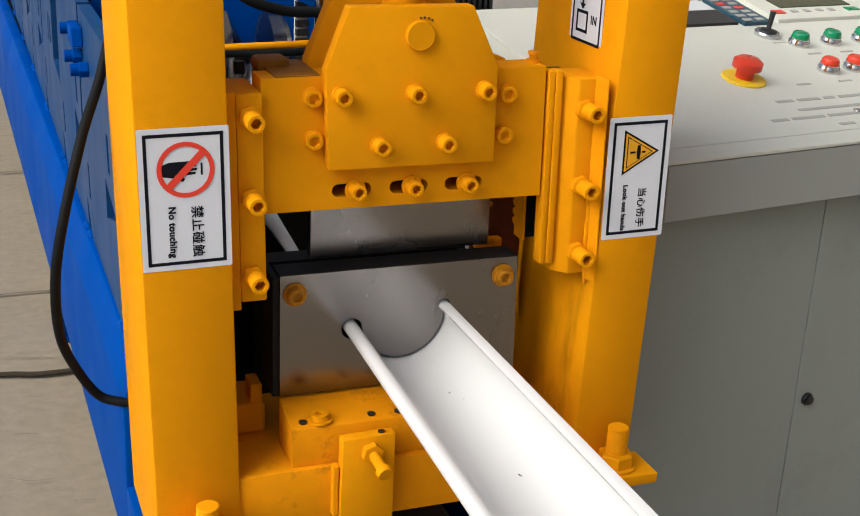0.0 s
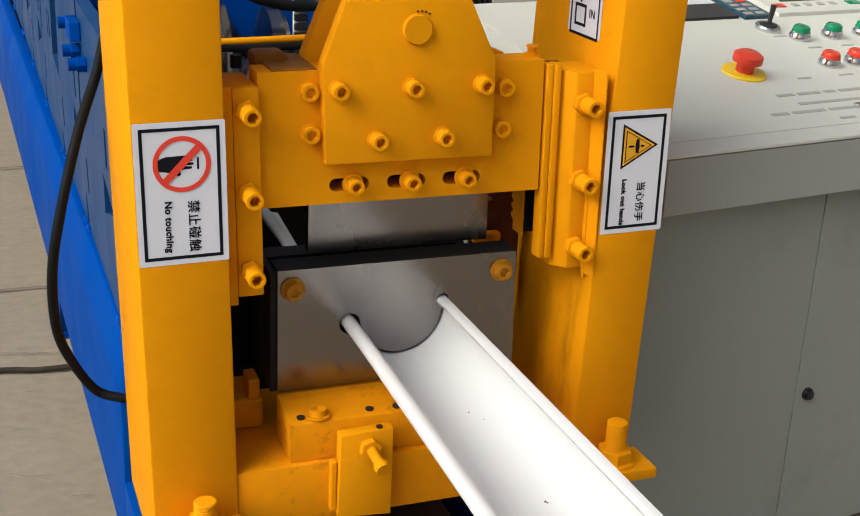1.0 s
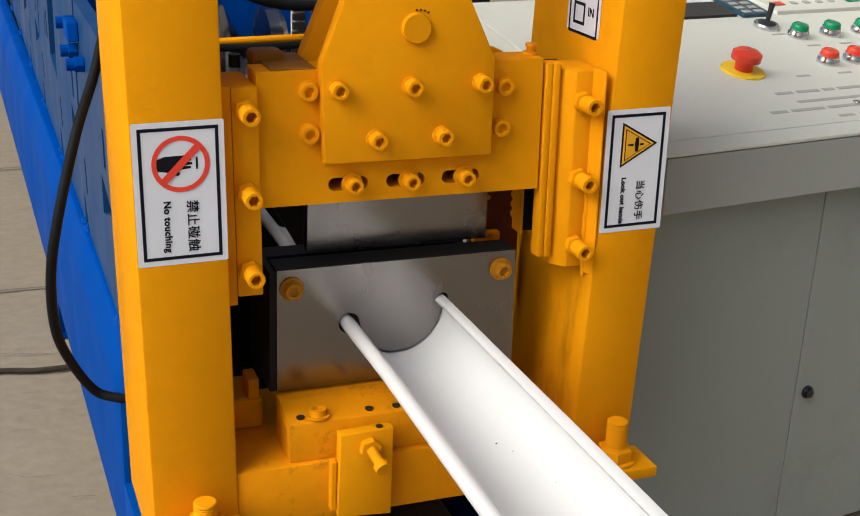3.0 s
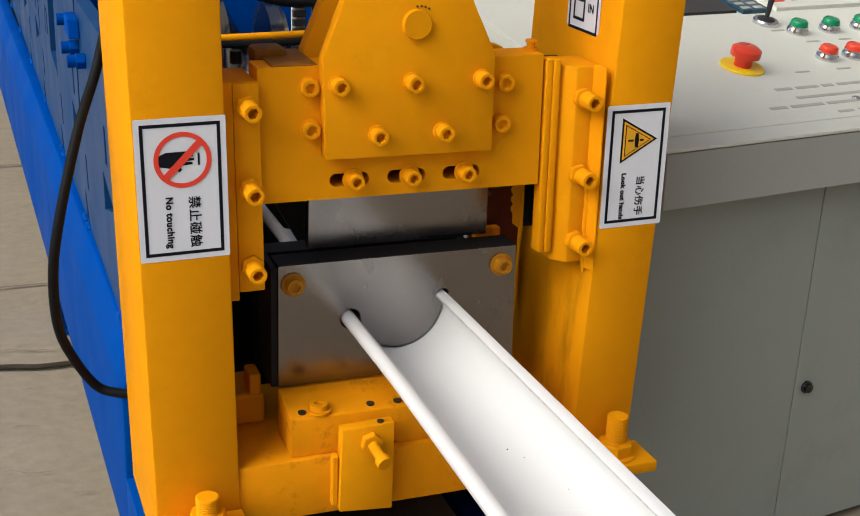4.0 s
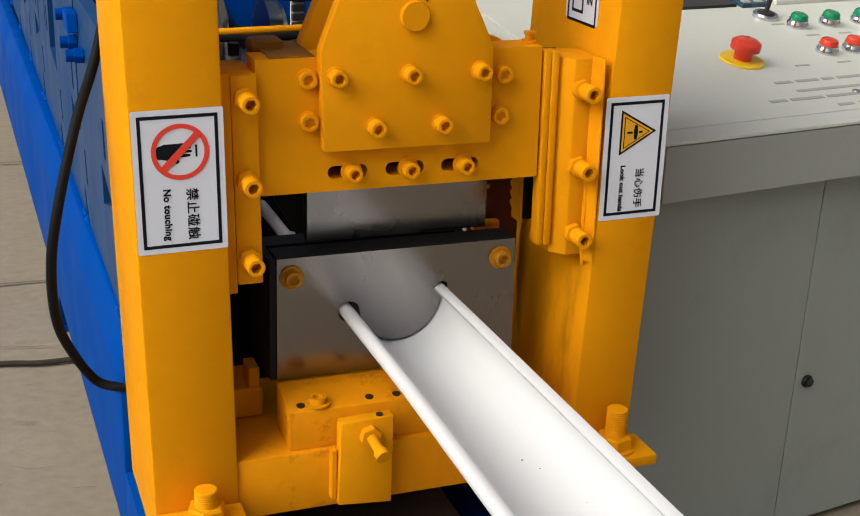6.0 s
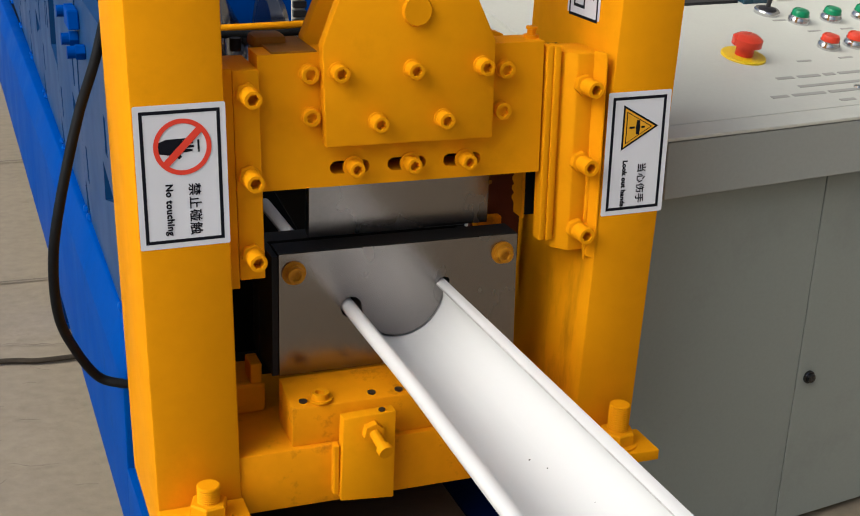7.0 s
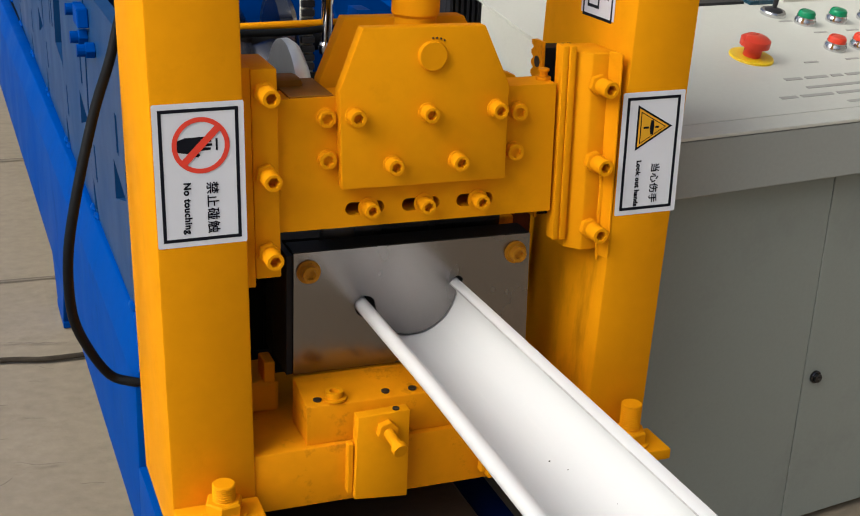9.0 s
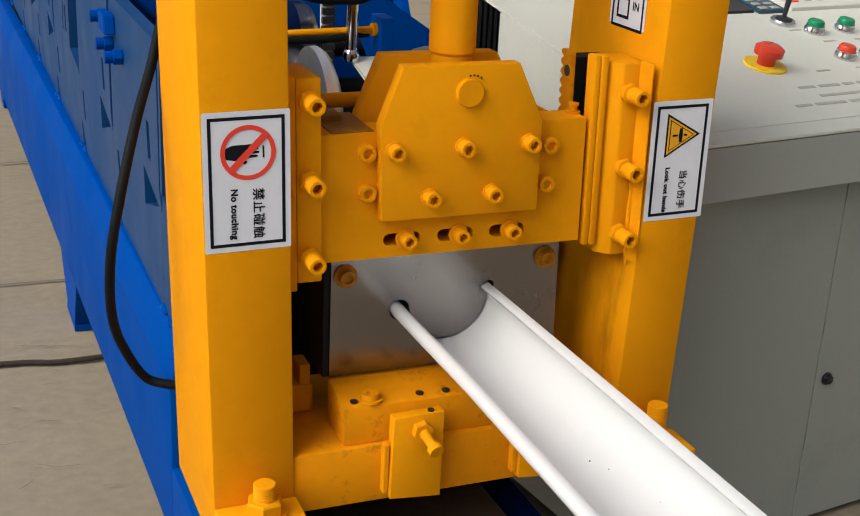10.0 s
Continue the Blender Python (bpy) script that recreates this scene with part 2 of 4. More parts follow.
SCREEN = material("dim_display", (0.06, 0.065, 0.03), 0.2, grain=20, vary=0.05, bump=0.0)
TEAL = material("teal_keypad", (0.02, 0.06, 0.09), 0.35, grain=20, vary=0.05, bump=0.0)
CONCRETE = material("worn_concrete", (0.250, 0.205, 0.145), 0.88, grain=34, vary=0.16, bump=0.16, stain=(0.15, 0.115, 0.075), stain_amount=0.5, stain_scale=2.4, stretch=(0.9, 1.15, 1))


# ---- ground ----
def ground():
    bm = bmesh.new()
    # cast slabs with open joints, far out as one sheet
    n = 40
    for ring, half in ((0, 4.0), (1, 400.0)):
        if ring == 0:
            vs = [[bm.verts.new((-half + 2 * half * i / n, -half + 2 * half * j / n + 2, 0.004 * noise.noise(Vector((i * 0.7, j * 0.7, 0))) - 0.004)) for j in range(n + 1)] for i in range(n + 1)]
            for i in range(n):
                for j in range(n):
                    bm.faces.new((vs[i][j], vs[i + 1][j], vs[i + 1][j + 1], vs[i][j + 1]))
            edge = [vs[i][0] for i in range(n + 1)] + [vs[n][j] for j in range(1, n + 1)] + [vs[i][n] for i in range(n - 1, -1, -1)] + [vs[0][j] for j in range(n - 1, 0, -1)]
        else:
            outer = [bm.verts.new((v.co.x * 100, (v.co.y - 2) * 100 + 2, -0.004)) for v in edge]
            for k in range(len(edge)):
                q = (k + 1) % len(edge)
                bm.faces.new((edge[k], outer[k], outer[q], edge[q]))
    ob = finish("ground", bm, CONCRETE)
    tagged(ob, "worn beige concrete floor with open joints", "ground", kind="structure")
    for y, w in ((1.755, 0.008), (2.85, 0.010), (4.2, 0.012), (-0.6, 0.012)):
        bm = bmesh.new()
        pts = [Vector((-4 + 0.25 * k, y + 0.012 * noise.noise(Vector((k * 0.5, y, 3))), 0)) for k in range(33)]
        last = None
        for p in pts:
            a, b = bm.verts.new((p.x, p.y - w / 2, 0.0035)), bm.verts.new((p.x, p.y + w / 2, 0.0035))
            if last:
                bm.faces.new((last[0], a, b, last[1]))
            last = (a, b)
        finish("joint", bm, JOINT, ob)
    # short surface cracks and chipped spots beside the machine
    rnd = random.Random(11)
    cracks = [(-0.53, 0.83, -0.43, 0.795, 6), (-0.50, 1.005, -0.455, 0.985, 9), (-0.555, 1.075, -0.52, 1.065, 8), (-0.60, 0.93, -0.53, 0.92, 4), (-0.42, 0.725, -0.375, 0.705, 7),
              (-0.56, 0.74, -0.53, 0.775, 5), (-0.48, 1.16, -0.45, 1.155, 5), (-0.54, 1.385, -0.38, 1.335, 7), (-0.57, 1.70, -0.54, 1.69, 8), (-0.66, 1.18, -0.60, 1.2, 5), (-0.46, 1.24, -0.42, 1.21, 4)]
    for x0, y0, x1, y1, w in cracks:
        bm = bmesh.new()
        last = None
        for k in range(15):
            f = k / 14
            x = x0 + (x1 - x0) * f
            y = y0 + (y1 - y0) * f + 0.010 * noise.noise(Vector((x * 40, y0 * 9, 1)))
            half = 0.00028 * w * math.sin(math.pi * f) * rnd.uniform(0.3, 1.2) + 0.0003
            a, b = bm.verts.new((x, y - half, 0.0032)), bm.verts.new((x, y + half, 0.0034))
            if last:
                bm.faces.new((last[0], a, b, last[1]))
            last = (a, b)
        finish("crack", bm, CRACK, ob)


CRACK = material("dusty_crack", (0.175, 0.143, 0.104), 0.9, grain=60, vary=0.4, bump=0.03)
JOINT = material("dirty_joint", (0.135, 0.11, 0.08), 0.9, grain=40, vary=0.3, bump=0.03)
ground()

# ---- unseen wall beyond the console, added to block sky and darken reflections ----
PLASTER = material("dull_plaster", (0.20, 0.19, 0.17), 0.9, grain=12, vary=0.12, bump=0.05, stain=(0.13, 0.12, 0.10), stain_amount=0.5, stain_scale=0.8)


def walls():
    bm = bmesh.new()
    box(bm, 2.5, 2.7, -5.2, 12.0, -0.05, 5.0, 0)
    tagged(finish("unseen_wall_east", bm, PLASTER), "plain dull wall out of view, added to darken reflections", "wall", kind="structure")


walls()


# ---- bolts: shared meshes, their axis along -y ----
def hexagon(r, turn=0.0):
    out = []
    for k in range(6):
        a, b = math.pi / 3 * k + turn, math.pi / 3 * (k + 1) + turn
        out.append((r * math.cos(a), r * math.sin(a)))
        out.append((r * (math.cos(a) + math.cos(b)) / 2, r * (math.sin(a) + math.sin(b)) / 2))
    return out


def socket_bolt(name, head, length, nut=0.0, nut_height=0.0, washer=0.0, shank=0.0, paint=YELLOW):
    """A socket-head screw; y = 0 is the surface that it is screwed into."""
    bm = bmesh.new()
    y = 0.0
    if washer:
        lathe(bm, [(y, washer), (y - 0.0018, washer), (y - 0.002, washer * 0.95)], (0, 0, 0), "y", 24)
        y -= 0.002
    if nut:
        out = [(nut * math.cos(math.pi / 3 * k + 0.3), nut * math.sin(math.pi / 3 * k + 0.3)) for k in range(6)]
        prism(bm, out, y, y - nut_height, 0.0008)
        y -= nut_height
    if shank:
        tube(bm, (0, y, 0), (0, y - shank, 0), head * 0.62, seg=20)
        y -= shank
    seg = 24
    circ = [(math.cos(2 * math.pi * k / seg), math.sin(2 * math.pi * k / seg)) for k in range(seg)]
    rings = []
    for yy, r in ((y, head), (y - length * 0.92, head), (y - length, head * 0.93)):
        rings.append([bm.verts.new((r * c, yy, r * s)) for c, s in circ])
    hx = hexagon(head * 0.64)
    inner = []
    for k in range(12):
        inner.append(hx[k])
        nx = hx[(k + 1) % 12]
        inner.append(((hx[k][0] + nx[0]) / 2, (hx[k][1] + nx[1]) / 2))
    rings.append([bm.verts.new((a, y - length, b)) for a, b in inner])
    rings.append([bm.verts.new((a * 0.97, y - length * 0.35, b * 0.97)) for a, b in inner])
    for a, b in zip(rings, rings[1:]):
        for k in range(seg):
            bm.faces.new((a[k], a[(k + 1) % seg], b[(k + 1) % seg], b[k]))
    bm.faces.new(rings[0][::-1])
    bm.faces.new(rings[-1])
    bmesh.ops.recalc_face_normals(bm, faces=bm.faces)
    for v in bm.verts:
        v.co *= U
    me = bpy.data.meshes.new(name)
    bm.to_mesh(me)
    bm.free()
    me.materials.append(paint)
    me.shade_smooth()
    me.set_sharp_from_angle(angle=radians(35))
    return me


PLATE_BOLT = socket_bolt("plate_bolt", 0.0078, 0.012, washer=0.0092)
BAR_BOLT = socket_bolt("bar_bolt", 0.0084, 0.007, washer=0.0094)
SLOT_BOLT = socket_bolt("slot_bolt", 0.0076, 0.014, washer=0.0102)
GUIDE_BOLT = socket_bolt("guide_bolt", 0.0084, 0.019, nut=0.0108, nut_height=0.007, shank=0.003)
DIE_PAINT = material("oil_browned_yellow_paint", (0.42, 0.175, 0.006), 0.5, gloss=0.15, grain=40, vary=0.2, bump=0.02, stain=(0.06, 0.03, 0.01), stain_amount=0.7, stain_scale=9)
DIE_BOLT = socket_bolt("die_bolt", 0.0085, 0.006, washer=0.0122, nut=0.0105, nut_height=0.003, paint=DIE_PAINT)


def stud(name, h):
    """A threaded anchor stud with its nut and washer, upright."""
    bm = bmesh.new()
    lathe(bm, [(0, 0.022), (0.0028, 0.022), (0.003, 0.021)], (0, 0, 0), "z", 24)
    out = [(0.0185 * math.cos(math.pi / 3 * k + 0.2), 0.0185 * math.sin(math.pi / 3 * k + 0.2)) for k in range(6)]
    a = [bm.verts.new((x, y, 0.003)) for x, y in out]
    b = [bm.verts.new((x, y, 0.015)) for x, y in out]
    c = [bm.verts.new((x * 0.9, y * 0.9, 0.017)) for x, y in out]
    for lo, hi in ((a, b), (b, c)):
        for k in range(6):
            bm.faces.new((lo[k], lo[(k + 1) % 6], hi[(k + 1) % 6], hi[k]))
    bm.faces.new(c)
    turns = int((h - 0.017) / 0.0024)
    prof = [(0.016, 0.0112)]
    for k in range(turns):
        prof += [(0.017 + 0.0024 * k, 0.0112), (0.0182 + 0.0024 * k, 0.0102)]
    prof += [(h - 0.001, 0.0112), (h, 0.0100)]
    lathe(bm, prof, (0, 0, 0), "z", 20)
    bmesh.ops.recalc_face_normals(bm, faces=bm.faces)
    for v in bm.verts:
        v.co *= U
    me = bpy.data.meshes.new(name)
    bm.to_mesh(me)
    bm.free()
    me.materials.append(YELLOW)
    me.shade_smooth()
    me.set_sharp_from_angle(angle=radians(30))
    return me


STUD, STUD_SHORT = stud("stud", 0.047), stud("stud", 0.034)


# ---- press frame ----
def rounded(x0, x1, z0, z1, r, seg=5):
    out = []
    for cx, cz, a0 in ((x1 - r, z1 - r, 0), (x0 + r, z1 - r, 90), (x0 + r, z0 + r, 180), (x1 - r, z0 + r, 270)):
        for k in range(seg + 1):
            a = radians(a0 + 90 * k / seg)
            out.append((cx + r * math.cos(a), cz + r * math.sin(a)))
    return out


FRAME = thing("press_frame", 0, 0.09, 0.64, "yellow painted steel press frame of a gutter cutting machine", "machine frame")


def frame_parts():
    # posts: hollow square section
    for x0, x1, d, z0, lean, paint in ((-0.301, -0.2195, 0.185, 0.60, LEAN, YELLOW), (0.1550, 0.2240, 0.196, 0.645, 0.030, YELLOW_STREAKED)):
        bm = bmesh.new()
        box(bm, x0, x1, 0.0, d, z0, 1.42, 0.003)
        part("post", bm, paint, FRAME, lean=lean, smooth=True)
    # top beam that carries the ram, above the view
    bm = bmesh.new()
    box(bm, -0.315, 0.215, 0.0, 0.185, 1.42, 1.50, 0.003)
    part("crosshead", bm, YELLOW, FRAME)
    # base between the posts
    bm = bmesh.new()
    box(bm, -0.2165, 0.1615, 0.003, 0.180, 0.632, 0.6965, 0.002)
    part("base_beam", bm, YELLOW_DIRTY, FRAME, smooth=True)
    # clamp block under the die
    bm = bmesh.new()
    slab_x(bm, [(0.009, 0.6968), (0.064, 0.6968), (0.064, 0.747), (0.050, 0.746), (0.010, 0.738)], -0.160, 0.098, 0.0012)
    part("clamp_block", bm, YELLOW_DIRTY, FRAME, smooth=True)
    # bolt heads on top of the clamp block, and holes as discs in shade black
    for x, y, z, hole in ((-0.129, 0.020, 0.740, 0), (-0.1465, 0.020, 0.740, 1), (-0.0755, 0.020, 0.740, 1), (-0.047, 0.019, 0.740, 1), (0.0, 0.025, 0.741, 0), (0.06, 0.02, 0.740, 1)):
        bm = bmesh.new()
        if hole:
            lathe(bm, [(-0.002, 0.0042), (0.0012, 0.0042)], (x, y, z), "z", 16)
            part("bolt_hole", bm, GRIME_AND_SHADE, FRAME)
        else:
            lathe(bm, [(0, 0.0125), (0.002, 0.0125), (0.002, 0.0088), (0.008, 0.0088), (0.008, 0.005), (0.004, 0.0048)], (x, y, z), "z", 20)
            part("bolt", bm, YELLOW, FRAME, smooth=True)
    # stop blocks with adjusting screws on the base's front
    for x in (-0.087, 0.058):
        bm = bmesh.new()
        prism(bm, [(x - 0.029, 0.640), (x + 0.027, 0.635), (x + 0.027, 0.733), (x - 0.027, 0.731)], -0.012, 0.0025, 0.0012)
        block = part("stop_block", bm, YELLOW, FRAME, smooth=True)
        bm = bmesh.new()
        box(bm, x - 0.035, x - 0.0292, -0.007, 0.0025, 0.645, 0.70, 0.001)
        part("weld_lug", bm, YELLOW, FRAME)
        # pin hole: a black disc for its shaded depth
        bm = bmesh.new()
        lathe(bm, [(-0.001, 0.0035), (0.0006, 0.0035)], (x + 0.014, -0.006, 0.7335), "z", 12)
        part("pin_hole", bm, GRIME_AND_SHADE, block)
        bm = bmesh.new()
        out = [(x + 0.002 + 0.0112 * math.cos(math.pi / 3 * k + 0.3), 0.7155 + 0.0112 * math.sin(math.pi / 3 * k + 0.3)) for k in range(6)]
        prism(bm, out, -0.021, -0.0122, 0.0008)
        part("lock_nut", bm, YELLOW, block)
        bm = bmesh.new()
        a, b = Vector((x + 0.002, -0.020, 0.7155)), Vector((x + 0.005, -0.040, 0.7095))
        tube(bm, a, b, 0.0054, seg=16)
        tube(bm, b, b + (b - a).normalized() * 0.007, 0.0080, 0.0074, seg=16)
        part("adjusting_screw", bm, YELLOW, block, smooth=True)
    # guides
    bm = bmesh.new()
    box(bm, -0.2082, -0.184, 0.020, 0.088, 0.874, 1.0725, 0.0018)
    part("guide_left", bm, YELLOW, FRAME, lean=LEAN, smooth=True)
    bm = bmesh.new()
    box(bm, -0.2195, -0.2085, 0.0204, 0.06, 0.866, 1.074, 0.0008)
    part("guide_shim", bm, YELLOW, FRAME, lean=LEAN)
    bm = bmesh.new()
    upright(bm, [(0.1155, 0.030), (0.1285, 0.016), (0.1565, 0.016), (0.1565, 0.070), (0.1155, 0.070)], 0.874, 1.0765, 0.0015)
    part("guide_right", bm, YELLOW, FRAME, lean=LEAN, smooth=True)
    for xa, xb, y in ((0.1005, 0.1072, 0.0250), (0.1076, 0.1150, 0.0235)):
        bm = bmesh.new()
        box(bm, xa, xb, y, 0.042, 0.884, 1.083, 0.0016)
        part("guide_gib", bm, YELLOW, FRAME, lean=LEAN, smooth=True)
    bm = bmesh.new()
    upright(bm, [(0.1452, 0.0157), (0.1510, -0.0005), (0.1525, -0.0005), (0.1525, 0.0157)], 0.868, 1.079, 0.0012)
    shim = part("guide_shim", bm, YELLOW, FRAME, lean=LEAN)
    # lumpy weld down the shim
    rnd = random.Random(21)
    bm = bmesh.new()
    for k in range(16):
        z = 0.872 + 0.0068 * k
        r = rnd.uniform(0.0020, 0.0028)
        lathe(bm, [(-0.0095, 0.0006), (-0.006, r * 0.8), (0.0, r), (0.006, r * 0.8), (0.0095, 0.0006)], (0.1462 + rnd.uniform(-0.001, 0.001), 0.0135, z), "z", 8)
    tagged(part("weld_bead", bm, YELLOW, shim, lean=LEAN, smooth=True), kind="stuff")
    for z in (1.050, 0.974, 0.8985):
        shared("bolt", GUIDE_BOLT, FRAME, -0.1965, 0.0195, z + 0.002, LEAN)
    for z in (1.0465, 0.969, 0.8985):
        shared("bolt", GUIDE_BOLT, FRAME, 0.1350, 0.0155, z, LEAN)
    # foot plates with anchor studs
    for x, z, me in ((-0.252, 0.655, STUD_SHORT), (0.184, 0.664, STUD)):
        bm = bmesh.new()
        box(bm, x - 0.042, x + 0.040, -0.050, -0.0005, z - 0.012, z, 0.0015)
        part("foot_plate", bm, YELLOW, FRAME, smooth=True)
        ob = shared("anchor_stud", me, FRAME, x + 0.002, -0.024, z)
        ob.rotation_euler = (0, 0, 0)
    # toothed rack beside the right guide, with its dark slot block
    pts = [(0.0868, 0.888), (0.0868, 1.075), (0.106, 1.075)]
    z = 1.075
    while z > 0.902:
        pts += [(0.1130, z - 0.002), (0.1130, z - 0.0055), (0.1075, z - 0.0085)]
        z -= 0.0105
    pts += [(0.1075, 0.888)]
    bm = bmesh.new()
    slab_x(bm, pts, 0.1085, 0.1115, 0)
    rack = part("rack", bm, YELLOW_DIRTY, FRAME, lean=LEAN)
    # hole in the rack: a black disc for its shaded depth
    bm = bmesh.new()
    lathe(bm, [(0.0, 0.006), (-0.0006, 0.006)], (0.1084, 0.098, 1.053), "x", 16)
    part("rack_hole", bm, GRIME_AND_SHADE, rack, lean=LEAN)
    bm = bmesh.new()
    box(bm, 0.1117, 0.152, 0.0860, 0.111, 0.891, 1.069, 0.001)
    part("rack_backing", bm, RUBBER_AND_SHADE, FRAME, "black rubber backing", lean=LEAN)
    bm = bmesh.new()
    lathe(bm, [(0, 0.006), (-0.004, 0.006), (-0.006, 0.004)], (0.128, 0.0857, 0.905), "y", 14)
    part("rack_screw", bm, YELLOW, FRAME, lean=LEAN)
    # bracket behind the left post
    bm = bmesh.new()
    box(bm, -0.2165, -0.167, 0.090, 0.150, 0.6968, 0.731, 0.004)
    box(bm, -0.183, -0.171, 0.090, 0.118, 0.730, 0.753, 0.002)
    part("bracket", bm, YELLOW_DIRTY, FRAME)


frame_parts()


# ---- die: front plate with the profile slot, and the back plate ----
GC, GZ, GR = -0.031, 0.8255, 0.0515          # centre and radius of the gutter's round bottom
BEAD = (-0.0835, 0.8150)                     # rolled front bead
LIP = (0.0195, 0.8300)                       # folded back edge


def slot_outline(gap, inner):
    """The gutter's section as an opening."""
    a0, a1 = math.radians(6), math.radians(-176)
    out = []
    n = 30
    for k in range(n + 1):                                  # outer side, from the lip to the bead
        a = a0 + (a1 - a0) * k / n
        if k < n - 2:
            out.append((GC + (GR + gap) * math.cos(a), GZ + (GR + gap) * math.sin(a)))
    for k in range(21):                                     # round the bead
        a = math.radians(-62 - 270 * k / 20)
        out.append((BEAD[0] + 0.0113 * math.cos(a), BEAD[1] + 0.0113 * math.sin(a)))
    for k in range(n, -1, -1):                              # inner side, back to the lip
        a = a0 + (a1 - a0) * k / n
        if k < n - 4:
            out.append((GC + (GR - inner) * math.cos(a), GZ + (GR - inner) * math.sin(a)))
    for a in (170, 130, 90, 50, 10):
        out.append((LIP[0] - 0.003 + 0.0065 * math.cos(math.radians(a)), LIP[1] + 0.003 + 0.0055 * math.sin(math.radians(a))))
    return out


def die():
    ob = thing("cutting_die", -0.03, 0.09, 0.747, "brushed steel cutting die with a gutter-shaped slot", "die")
    bm = bmesh.new()
    # inner gap widened: its dark crescent stands in for the core's shadow
    holed(bm, [(-0.1585, 0.7475), (0.1005, 0.7475), (0.0965, 0.8785), (-0.1585, 0.8785)], [slot_outline(0.0018, 0.0046)], 0.066, 0.098)
    part("front_plate", bm, STEEL, ob, "brushed steel plate")
    bm = bmesh.new()
    box(bm, -0.158, 0.0960, 0.0664, 0.0978, 0.8786, 0.8793, 0)
    part("oil_film", bm, STEEL_DARK, ob, "dark oily top edge")
    # back plate and spacers, near black
    bm = bmesh.new()
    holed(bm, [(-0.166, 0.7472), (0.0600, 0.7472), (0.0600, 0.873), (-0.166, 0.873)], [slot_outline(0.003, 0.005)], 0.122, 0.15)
    part("back_plate", bm, STEEL_DARK, ob, "dark steel back plate")
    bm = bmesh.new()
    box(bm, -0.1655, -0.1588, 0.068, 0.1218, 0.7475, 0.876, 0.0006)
    part("spacer", bm, STEEL_DARK, ob, "dark steel spacer")
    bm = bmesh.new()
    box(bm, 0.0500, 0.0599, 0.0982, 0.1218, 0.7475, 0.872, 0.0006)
    part("spacer", bm, STEEL_DARK, ob, "dark steel spacer")
    for x, z in ((-0.1435, 0.8585), (0.0805, 0.8590)):
        shared("bolt", DIE_BOLT, ob, x, 0.0658, z)
    return ob


DIE = die()

# ---- moving cutter head ----
HEAD = thing("cutter_head", -0.04, 0.05, 0.957, "yellow bolted press bar carrying the steel blade, sliding down between guides", "press head")


